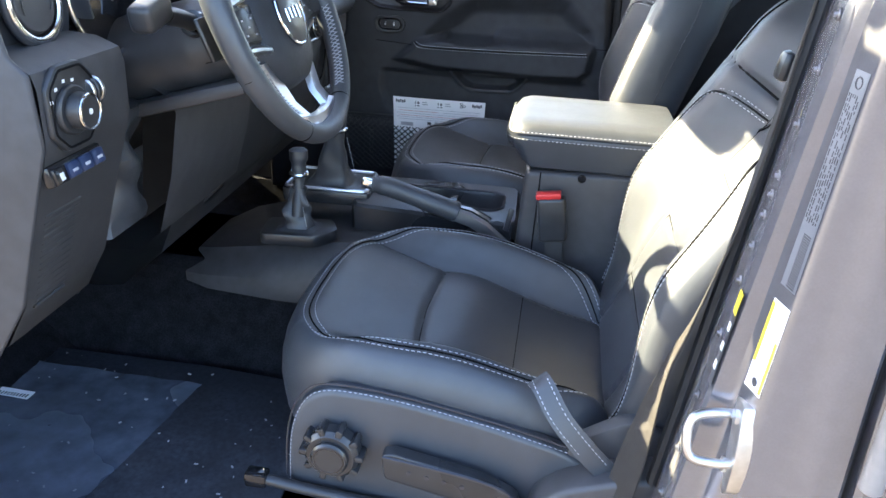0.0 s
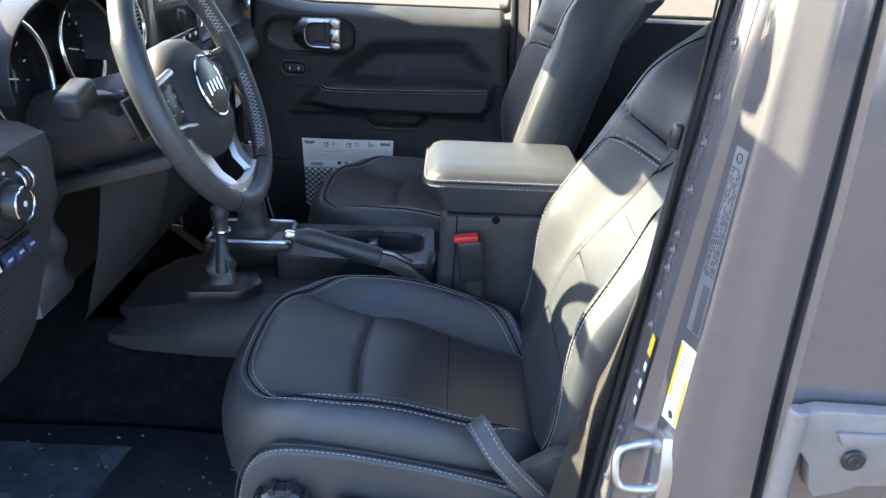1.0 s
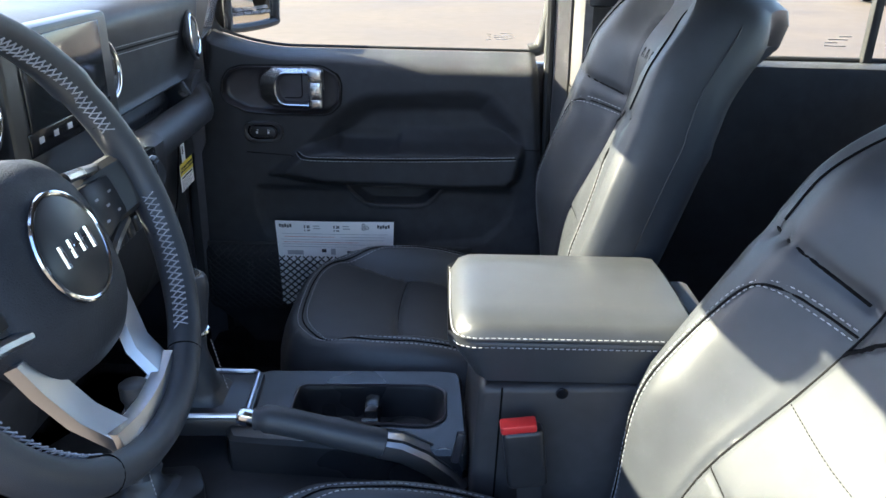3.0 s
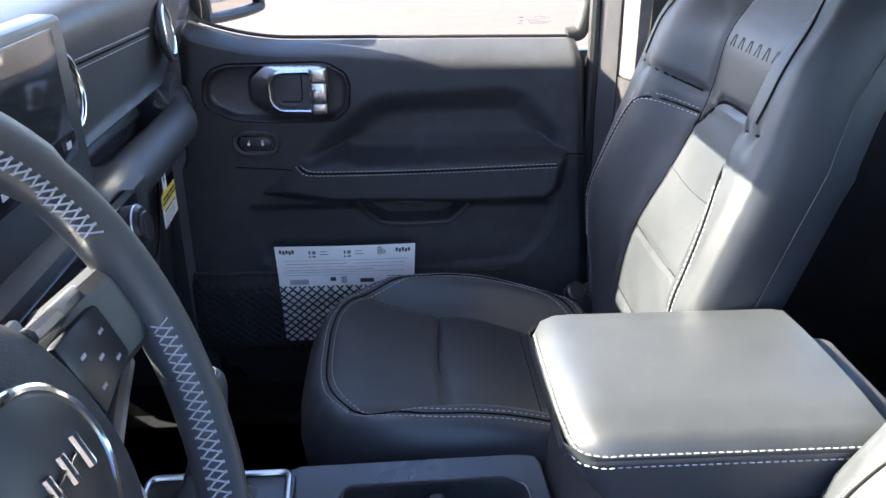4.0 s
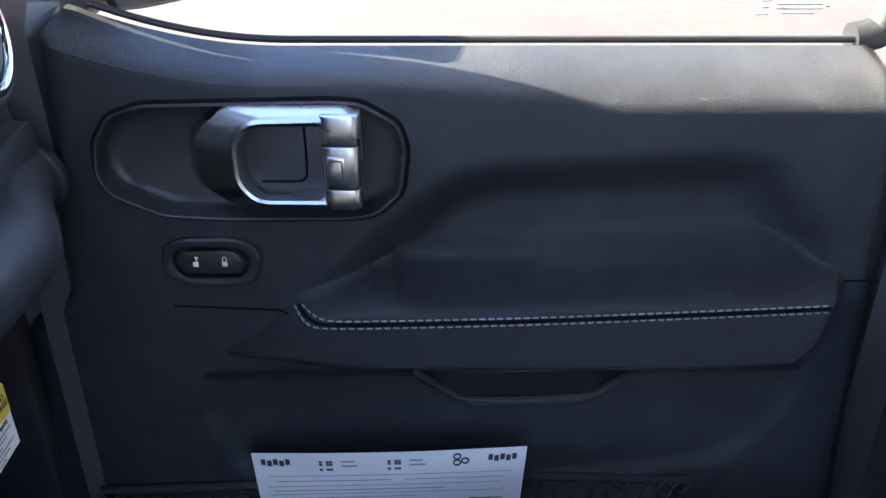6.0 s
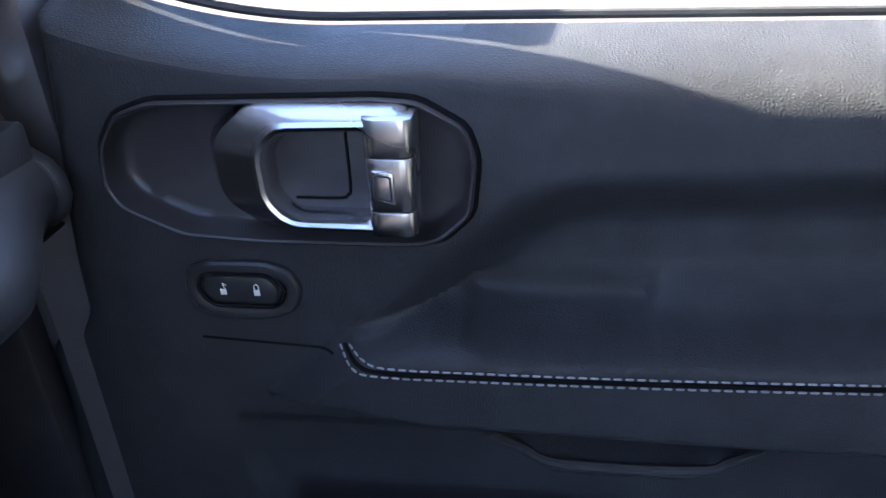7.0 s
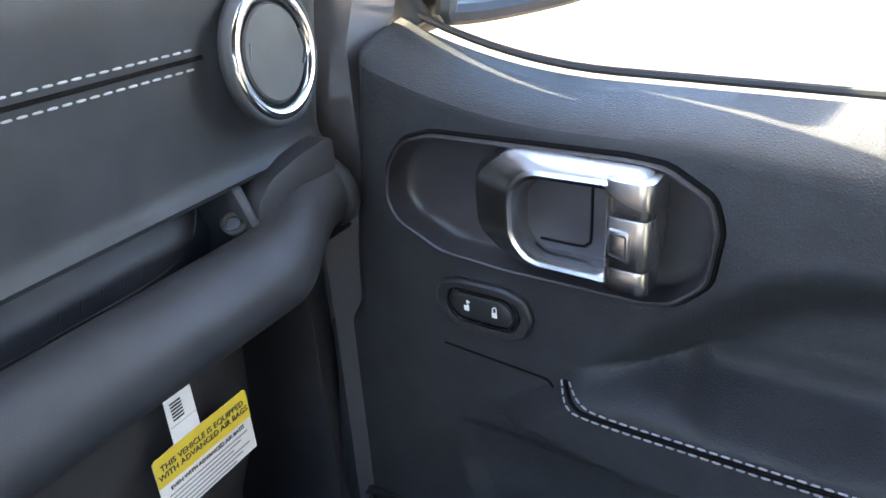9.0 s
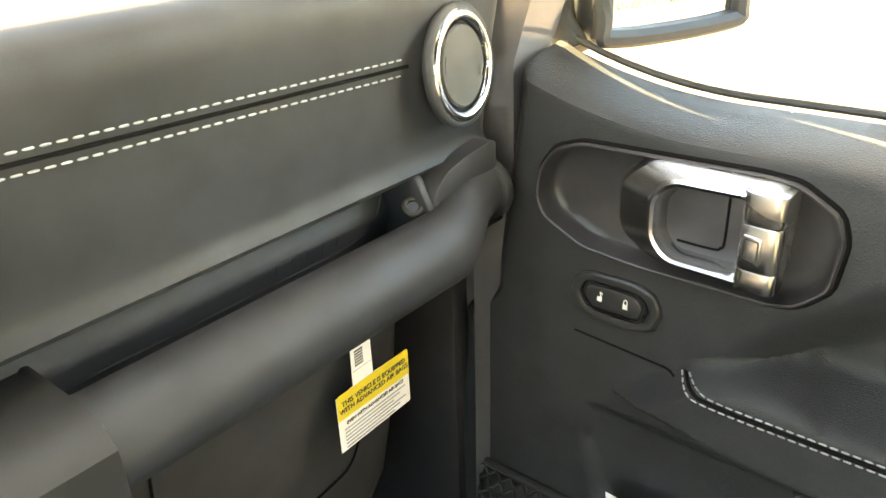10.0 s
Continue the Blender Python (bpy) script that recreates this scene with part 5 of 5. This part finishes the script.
for k in range(6):
    tag_plate([(.006, .0215 - k * .0036), (.082 - .008 * (k % 3), .0215 - k * .0036), (.082 - .008 * (k % 3), .0200 - k * .0036), (.006, .0200 - k * .0036)], .0008, .0010, GREYINK, "print_bar", tag)
for k in range(6):
    tag_plate([(.0245, .087 - k * .0026), (.034, .087 - k * .0026), (.034, .0855 - k * .0026), (.0245, .0855 - k * .0026)], .0008, .0010, INK, "barcode_bar", tag)
tag_plate([(.0215, .0692), (.0435, .0692), (.0435, .0688), (.0215, .0688)], .0008, .0010, GREYINK, "fold_line", tag)

# instrument hood and gauges
hood = part("instrument_hood", loft([[(x, -.385 + w * math.cos(a), 1.372 + h * math.sin(a)) for a in np.linspace(-.25, math.pi + .25, 30)] for x, w, h in ((-.42, .17, .085), (-.30, .172, .098), (-.245, .172, .104), (-.235, .170, .103), (-.237, .164, .098), (-.27, .160, .095), (-.31, .155, .09))]), DASHVINYL, dash, "hooded instrument binnacle")
cl = part("instrument_panel", rbox((-.305, -.385, 1.375), (.012, .33, .20), .004), GLOSS, dash)
for y, z, R in ((-.477, 1.368, .080), (-.285, 1.378, .068)):
    gr = part("gauge_ring", ring((-.262, y, z), (1, 0, .12), R, .0042, 56, 10), BRIGHT, dash, "bright gauge ring")
    part("gauge_face", disc((-.292, y, z - .002), (1, 0, .12), R * .96, .003, 40), GLOSS, gr)
    part("gauge_tube", tube([(-.292, y, z - .003), (-.264, y, z)], [R * .92, R * .99], 40, caps=False), GLOSS, gr)
    for k in range(11):
        a = radians(-40 + 26 * k)
        part("gauge_tick", rbox((-.2875, y + math.cos(a) * R * .78, z - .002 + math.sin(a) * R * .78), (.0008, .0018, .007), .0003, (math.degrees(a) - 90, 0, 0)), ICON, gr)
    part("gauge_needle", rbox((-.286, y + .018, z - .007), (.001, .034, .002), .0004, (-12, 0, 0)), ICON, gr)

# steering column
part("column_shroud", tube(smooth_path([(-.085, -.385, 1.315), (-.15, -.385, 1.297), (-.23, -.385, 1.275), (-.33, -.385, 1.245)], 6), [.074] * 6 + [.080] * 6 + [.084] * 6 + [.086], 28, flat=.82), PLASTIC, dash, "black steering column shroud")
part("shroud_lower", rbox((-.165, -.40, 1.225), (.20, .15, .022), .008, (0, -16, 0)), PLASTIC, dash)
part("shroud_split", tube([(-.09, -.452, 1.29), (-.20, -.454, 1.26)], .0012, 5), GROOVE, dash)
stk = part("wiper_stalk", tube(smooth_path([(-.145, -.445, 1.330), (-.145, -.49, 1.345), (-.146, -.53, 1.355)], 5), [.012] * 5 + [.0125] * 5 + [.013], 14), SATIN, dash, "black column stalk")
part("stalk_tip", rbox((-.147, -.562, 1.362), (.034, .062, .036), .009, (14, 0, 0), 3), SATIN, stk)
part("stalk_boot", tube([(-.145, -.440, 1.328), (-.145, -.46, 1.335)], [.022, .018], 18), GLOSS, stk)

# light switch plate
octo = [(-.735, 1.30), (-.712, 1.322), (-.668, 1.322), (-.645, 1.30), (-.645, 1.245), (-.668, 1.222), (-.712, 1.222), (-.735, 1.245)]
left_face = part("left_fascia", loft([[(x, y, z) for x, z in ((-.30, 1.335), (-.225, 1.330), (-.195, 1.318), (-.190, 1.30), (-.192, 1.235), (-.198, 1.215), (-.215, 1.165), (-.262, 1.02), (-.30, .955), (-.36, .93), (-.42, .93))] for y in (-.742, -.735, -.70, -.62, -.575, -.565)]), PLASTIC, dash, "black left dash fascia")
part("left_cheek", bevelled(prism([(-.40, 1.45), (-.235, 1.445), (-.215, 1.335), (-.195, 1.318), (-.192, 1.235), (-.215, 1.165), (-.262, 1.02), (-.32, .93), (-.46, .93)], 1, -.748, -.739), .004), PLASTIC, dash)
lsw = part("light_switch_plate", bevelled(prism(rounded([(y, z) for y, z in octo], .006, 3), 0, -.194, -.184), .003), SATIN, dash, "black octagonal light switch plate")
part("plate_groove", tube([Vector((-.1835, p[0], p[1])) for p in rounded([(-.690 + (y + .69) * .90, 1.272 + (z - 1.272) * .90) for y, z in octo], .005, 3)], .0014, 6, True), GROOVE, lsw)
rk = part("rotary_knob", merge(disc((-.184, -.699, 1.270), (1, 0, 0), .029, .008, 36, .002), disc((-.178, -.699, 1.270), (1, 0, 0), .0215, .020, 36, .003)), SATIN, lsw, "black rotary light knob")
part("knob_ring", ring((-.1585, -.699, 1.270), (1, 0, 0), .0195, .0018, 36, 8), BRIGHT, rk)
part("knob_icon", disc((-.158, -.699, 1.270), (1, 0, 0), .0035, .0008, 12), ICON, rk)
for k in range(4):
    a = radians(70 + 28 * k)
    part("dial_mark", rbox((-.1835, -.699 + .034 * math.cos(a), 1.270 + .034 * math.sin(a)), (.0008, .005, .004), .0003), ICON, lsw)
for k in range(3):
    part("thumb_wheel", disc((-.190, -.6635 + k * .009, 1.281), (0, 1, 0), .0165, .0055, 24, .001), CHROME if k != 1 else SATIN, lsw, "ribbed dimmer wheel")
bsx = part("button_strip", rbox((-.199, -.690, 1.198), (.014, .105, .026), .004, (0, -15, 0)), GLOSS, dash, "gloss black button strip")
for k in range(4):
    part("strip_button", rbox((-.191, -.728 + k * .0255, 1.198), (.006, .022, .019), .002, (0, -15, 0)), GLOSS if k == 0 else BLUEBTN, bsx)
    part("button_icon", rbox((-.1875, -.728 + k * .0255, 1.1975), (.001, .010 if k else .007, .0035 if k else .009), .0003, (0, -15, 0)), ICON if k == 0 else GREYINK, bsx)
for k in range(15):
    z = 1.140 - k * .0095
    x = -.2235 - (1.140 - z) * .33
    part("grille_rib", rbox((x - .0015, -.690, z), (.006, .072 - .0006 * k, .0042), .0014, (0, -18, 0)), SATIN, dash)

# centre stack with screen and climate controls
part("screen_bezel", bevelled(prism(rounded([(-.095, 1.258), (-.090, 1.470), (.210, 1.470), (.215, 1.258)], .014, 4), 0, -.262, -.228), .006), SATIN, dash, "black screen surround")
scr = part("touch_screen", rbox((-.2265, .060, 1.405), (.003, .225, .110), .003), SCREEN, dash, "dark touch screen")
for k in range(6):
    part("screen_icon", rbox((-.2245, -.035 + k * .038, 1.338), (.001, .012, .008), .002), GREYINK, scr)
part("control_strip", rbox((-.2275, .060, 1.335), (.004, .24, .030), .002), GLOSS, dash)
stack = part("stack_face", loft([[(x, y, z) for x, z in ((-.30, 1.262), (-.232, 1.268), (-.210, 1.264), (-.198, 1.252), (-.199, 1.20), (-.215, 1.12), (-.235, 1.03), (-.262, .97), (-.33, .90), (-.44, .85))] for y in (-.155, -.148, -.05, .10, .25, .287, .294)]), RUBBER, dash, "black centre stack")
for ysd in (-.153, .292):
    part("stack_cheek", bevelled(prism([(-.40, 1.260), (-.232, 1.266), (-.211, 1.262), (-.200, 1.251), (-.201, 1.20), (-.217, 1.12), (-.237, 1.03), (-.265, .97), (-.335, .90), (-.45, .86)], 1, ysd - .004, ysd + .004), .003), RUBBER, dash)
hv = part("climate_panel", bevelled(prism(rounded([(-.100, 1.205), (-.105, 1.262), (.225, 1.262), (.22, 1.205)], .008, 3), 0, -.205, -.186), .004), GLOSS, dash, "gloss black climate panel")
for y in (-.075, .165):
    q = part("climate_knob", merge(disc((-.188, y, 1.233), (1, 0, .15), .026, .026, 36, .004), disc((-.163, y, 1.236), (1, 0, .15), .018, .004, 30, .001)), SATIN, dash, "black ribbed climate knob")
    part("knob_ring", ring((-.168, y, 1.236), (1, 0, .15), .0245, .002, 36, 8), CHROME, q)
for k in range(6):
    part("climate_button", rbox((-.184, -.035 + k * .031, 1.233), (.006, .025, .028), .003), SATIN, hv)
    part("button_icon", rbox((-.1805, -.035 + k * .031, 1.236), (.0008, .009, .007), .002), ICON, hv)
for k in range(8):
    part("window_switch", rbox((-.196 - .0, -.03 + k * .027, 1.165), (.012, .021, .026), .004, (0, -12, 0)), SATIN, dash)
part("lower_trim", tube([(-.190, -.10, 1.196), (-.190, .225, 1.196)], .003, 6), CHROME, dash)
part("knee_bolster", loft([[(x, y, z) for x, z in ((-.30, 1.245), (-.215, 1.235), (-.190, 1.22), (-.186, 1.20), (-.205, 1.10), (-.235, 1.00), (-.275, .965), (-.34, .96))] for y in (-.455, -.445, -.40, -.30, -.20, -.165, -.155)]), PLASTIC, dash, "black knee bolster under the column")
part("fascia_side", bevelled(prism([(-.40, 1.33), (-.225, 1.328), (-.197, 1.316), (-.193, 1.235), (-.217, 1.165), (-.264, 1.02), (-.32, .935), (-.46, .935)], 1, -.568, -.560), .003), PLASTIC, dash)
part("column_gaiter", boot((-.33, -.505), (-.29, -.49), .060, .050, 1.03, 1.215, .22, 9, .8), LEATHER, dash, "gathered dark cloth under the steering column")

gm = part("bolt_grommet", ring((-.262, .602, 1.2668), (.45, -.45, .77), .0072, .0026, 28, 8), RUBBER, dash, "black round grommet with recessed bolt")
part("bolt_head", disc((-.262, .602, 1.2655), (.45, -.45, .77), .0055, .002, 18, .0006), SATIN, gm)

# ---- steering wheel ----
sw = thing("steering_wheel", "black leather steering wheel with silver spoke trim", "steering wheel", (-.08, -.385, 1.34))
WT = radians(22)
wax = Vector((math.cos(WT), 0, math.sin(WT)))
wup = Vector((-math.sin(WT), 0, math.cos(WT)))
wy = Vector((0, 1, 0))
WC = Vector((-.068, -.385, 1.330))


def wp(a, b, d=0.0):
    """a: across (+y), b: up the wheel's plane, d: towards the driver."""
    return WC + wy * a + wup * b + wax * d


def wr(a, b, d=0.0):
    """The same for the rim, which is dished towards the driver."""
    return wp(a - .012, b + .0105, d + .036)


RW = .186
rim_pts = [wr(RW * math.cos(a), RW * math.sin(a), 0) for a in np.linspace(0, 2 * math.pi, 97)[:-1]]


def rim_geo():
    v, f = [], []
    n, m = 96, 16
    for i in range(n):
        a = 2 * math.pi * i / n
        swell = .0155 + .0022 * (gs((a - .55) % (2 * math.pi) - .0, .35) + gs((a - 2.6) % (2 * math.pi), .35)) + .001 * math.cos(2 * a)
        for k in range(m):
            b = 2 * math.pi * k / m
            rr = RW + swell * math.cos(b)
            v.append(wr(rr * math.cos(a), rr * math.sin(a), swell * 1.08 * math.sin(b)))
    for i in range(n):
        for k in range(m):
            f.append((i * m + k, i * m + (k + 1) % m, ((i + 1) % n) * m + (k + 1) % m, ((i + 1) % n) * m + k))
    return v, f


rim = part("rim", rim_geo(), LEATHER, sw, "thick black leather rim")
# crossed baseball stitching on the inner side of the rim
for a0, a1 in ((.30, 1.35), (1.80, 2.85), (-.95, -.12), (-3.0, -2.2)):
    xs_ = []
    n = int((a1 - a0) * .16 / .0062)
    for k in range(n):
        a = a0 + (a1 - a0) * k / n
        da = .0075 / .16
        for s in (1, -1):
            e0, e1 = radians(180 - 50 * s * .5), radians(180 + 50 * s * .5)
            def rp(ang, e):
                rr = RW + .0168 * math.cos(e)
                return wr(rr * math.cos(ang), rr * math.sin(ang), .0168 * 1.08 * math.sin(e) + .006)
            xs_.append(tube([rp(a, e0), rp(a + da / 2, math.pi), rp(a + da, e1)], .0007, 5))
    part("rim_stitching", merge(*xs_), THREAD, rim, "pale crossed stitching")
for a in (-.35, -2.79, -1.05, -2.09, .35, 2.79):
    part("rim_seam", ring(wr(RW * math.cos(a), RW * math.sin(a)), (wy * -math.sin(a) + wup * math.cos(a)), .0157, .0007, 20, 5), GROOVE, rim)
# hub
hubs = []
for r, d in ((.060, -.03), (.072, -.012), (.074, .006), (.070, .022), (.060, .033), (.042, .040), (.02, .042), (.001, .0425)):
    r *= 1.20
    hubs.append([wp(r * 1.02 * math.copysign(abs(math.cos(a)) ** .75, math.cos(a)), -.004 + r * .98 * math.copysign(abs(math.sin(a)) ** .8, math.sin(a)) * (1.0 if math.sin(a) > 0 else 1.12), d) for a in np.linspace(0, 2 * math.pi, 49)[:-1]])
hub = part("hub", loft(hubs, closed=True), VINYL, sw, "black grained air bag cover")
part("badge", tube([wp(0, 0, .036), wp(0, 0, .045), wp(0, 0, .047)], [.045, .044, .040], 40), SATIN, hub, "black round badge with plain silver shapes")
part("badge_ring", tube([wp(.0455 * math.cos(a), .0455 * math.sin(a), .0445) for a in np.linspace(0, 2 * math.pi, 49)[:-1]], .0026, 8, True), BRIGHT, hub)
for k, w in enumerate((.006, .007, .007, .007)):
    part("badge_shape", tube([wp(-.023 + k * .0152, -.008 if k % 3 else -.011, .0478), wp(-.023 + k * .0152 + .001, .008, .0478)], .0028, 8), BRIGHT, hub)
part("badge_bar", tube([wp(-.012, 0, .0478), wp(.018, .001, .0478)], .0014, 6), BRIGHT, hub)
# spokes
for s in (-1, 1):
    sp_ = part("side_spoke", loft([[wp(s * a, b + db, d + dd) for db, dd in ((-h, -.012), (-h, .004), (-h + .006, .010), (h - .006, .010), (h, .004), (h, -.012))] for a, b, h, d in ((.055, -.002, .040, .012), (.09, .002, .034, .010), (.13, .008, .030, .012), (.172, .012, .028, .032))], closed=True), SATIN, sw, "black switch spoke")
    part("spoke_trim", tube([wp(s * a, b, d) for a, b, d in ((.073, .043, .024), (.10, .040, .023), (.142, .034, .016), (.152, .028, .014), (.154, -.012, .012), (.148, -.024, .013), (.10, -.030, .021), (.074, -.036, .024))], .0058, 8), CHROME, sp_, "silver spoke frame")
    part("switch_pad", bevelled(loft([[wp(s * a, b, d) for a, b in ((.082, .030), (.140, .026), (.144, -.014), (.086, -.022))] for d in (.014, .026)], closed=True), .003), SATIN, sp_)
    for a, b in ((.098, .012), (.126, .012), (.098, -.010), (.126, -.008), (.112, .002)):
        part("switch_icon", rbox(wp(s * a, b, .0262), (.001, .006, .0024), .0004, (0, -22, 0)), GREYINK, sp_)
    low = part("lower_spoke", loft([[wp(s * a - w, b, d - .004), wp(s * a - w * .8, b, d + .005), wp(s * a + w * .8, b, d + .005), wp(s * a + w, b, d - .004)] for a, b, w, d in ((.078, -.050, .017, .010), (.070, -.080, .018, .010), (.058, -.118, .018, .012), (.048, -.158, .018, .030))], closed=True), CHROME, sw, "satin silver lower spoke")
part("spoke_bridge", loft([[wp(a, b - .014, d - .006), wp(a, b - .009, d + .006), wp(a, b + .009, d + .006), wp(a, b + .014, d - .006)] for a, b, d in ((-.066, -.150, .028), (-.03, -.157, .028), (0, -.159, .028), (.03, -.157, .028), (.066, -.150, .028))], closed=True), CHROME, sw, "satin silver spoke bridge")
for s in (-1, 1):
    part("shift_paddle", rbox(wp(s * .115, .005, -.028), (.008, .055, .06), .004, (0, -22, 0)), SATIN, sw)
part("hub_back", tube([wp(0, 0, -.055), wp(0, 0, -.012)], [.062, .058], 32), SATIN, sw)

# ---- footwell ----
fm = thing("floor_mat", "black rubber floor mat under clear protective film", "floor mat", (-.45, -.42, .562))
part("mat", bevelled(prism(rounded([(-.80, -.67), (-.80, -.22), (-.30, -.21), (-.02, -.23), (-.02, -.66)], .05, 5), 2, .5622, .570), .003), MAT, fm)
random.seed(8)
fp = []
for i in range(22):
    row = []
    for j in range(22):
        u, w = i / 21, j / 21
        x, y = -.80 + .46 * u + .05 * w, -.66 + .38 * w
        row.append((x, y, .5725 + .004 * noise.noise(Vector((x * 14, y * 14, 0))) + .003 * noise.noise(Vector((x * 40, y * 40, 3)))))
    fp.append(row)
film_ = thing("protective_film", "crinkled clear plastic film lying on the mat", "plastic film", (-.55, -.45, .572))
part("film_sheet", merge(loft(fp), loft([[(x, y, z + .0006) for x, y, z in r] for r in fp])), FILMBAG, film_)
part("film_label", ribbon([(-.700, -.398, .580), (-.64, -.398, .581), (-.590, -.399, .580)], .024, .0008, (0, 1, 0)), PAPER, film_, "white barcode label")
for k in range(12):
    part("barcode_bar", ribbon([(-.67 + k * .0065, -.403, .5815), (-.667 + k * .0065, -.403, .5815)], .010, .0004, (0, 1, 0)), INK, film_)
sv = []
for k in range(70):
    x, y = random.uniform(-.75, .0), random.uniform(-.66, -.23)
    s = random.uniform(.001, .0035)
    sv.append(rbox((x, y, .5765), (s * 2, s, .001), 0, (0, 0, random.uniform(0, 180))))
tagged(part("dirt_specks", merge(*sv), DUST), "pale dirt specks scattered on the floor mat", "dirt", kind="stuff")
pd = thing("brake_pedal", "black rubber faced pedal on a steel arm", "pedal", (-.70, -.36, .70))
part("pedal_pad", rbox((-.705, -.40, .70), (.018, .075, .055), .006, (0, 30, 0)), RUBBER, pd)
part("pedal_arm", tube(smooth_path([(-.71, -.40, .71), (-.74, -.40, .80), (-.76, -.39, .95)], 5), .008, 8), SATIN, pd)
pd2 = thing("accelerator_pedal", "narrow black accelerator pedal", "pedal", (-.66, -.28, .66))
part("pedal_pad", rbox((-.64, -.295, .695), (.016, .042, .11), .006, (0, 35, 0)), RUBBER, pd2)
part("pedal_arm", tube([(-.64, -.295, .70), (-.70, -.29, .86)], .007, 8), SATIN, pd2)
tagged(part("sill_inner", rbox((.15, .795, .66), (1.3, .02, .34), .004), PLASTIC), "black inner sill trim below the passenger door", "trim", kind="structure")
tagged(part("kick_panel", rbox((-.42, .735, .93), (.20, .03, .62), .008), BEZEL), "dark grey kick panel ahead of the passenger door", "trim", kind="structure")
tagged(part("jamb_front", loft([[(-.30 + .02 * k, .725, z), (-.262 + .02 * k, .745, z), (-.258 + .02 * k, .80, z), (-.32, .80, z)] for z, k in ((.6, 0), (1.1, .3), (1.36, .2), (1.86, 8))], closed=True), PAINT), "grey painted front door jamb", "trim", kind="structure")


# ---- parked cars far off, seen in the wing mirror and in the paint ----
TYRE = mat("black_tyre", (0.02, 0.02, 0.02), 0.8)
CARGLASS = mat("dark_car_window", (0.02, 0.024, 0.03), 0.08)


def parked_car(colour, label, m):
    pm = mat("parked_paint", colour, 0.3, var=0.05, coat=0.8)
    c = thing("parked_car", label, "car", group="parked cars")
    prof = [(-2.2, .35), (-2.25, .70), (-2.1, .92), (-1.2, 1.02), (-.55, 1.48), (.9, 1.52), (1.75, 1.10), (2.15, 1.02), (2.25, .65), (2.2, .35)]
    part("body", bevelled(prism(prof, 1, -.86, .86), .10, 3), pm, c)
    for sd in (-1, 1):
        part("side_window", bevelled(prism([(-.95, 1.06), (-.48, 1.40), (.85, 1.43), (1.40, 1.08)], 1, sd * .862 - .01, sd * .862 + .01), .01), CARGLASS, c)
        for x in (-1.35, 1.35):
            w = part("wheel", disc((x, sd * .70, .34), (0, sd, 0), .34, .20, 28, .03), TYRE, c)
            part("wheel_rim", disc((x, sd * .89, .34), (0, sd, 0), .21, .02, 24, .005), CHROME, w)
        part("headlight", rbox((-2.2, sd * .62, .78), (.12, .34, .14), .04), CHROME, c)
    part("front_window", bevelled(loft([[(-1.17, y, 1.05), (-.58, y, 1.46)] for y in (-.70, .70)] + [[(-1.19, .70, 1.07), (-.60, .70, 1.48)], [(-1.19, -.70, 1.07), (-.60, -.70, 1.48)]]), .004), CARGLASS, c)
    c.matrix_basis = m
    return c


cols = ((.55, .56, .57), (.30, .03, .03), (.05, .06, .08), (.04, .10, .30), (.60, .60, .60), (.12, .12, .13), (.45, .43, .40))
names = ("silver", "dark red", "black", "blue", "white", "grey", "beige")
for k in range(7):
    parked_car(cols[k], names[k] + " car parked far off on the lot", pose(13.5 + .3 * (k % 2), 3.2 + k * 2.9, 0, 0, 0, 178 + 3 * (k % 3)))
for k in range(5):
    parked_car(cols[(k + 3) % 7], names[(k + 3) % 7] + " car parked far off on the lot", pose(-3.0 + k * 3.1, -13.0 - .4 * (k % 2), 0, 0, 0, 88 + 3 * (k % 3)))
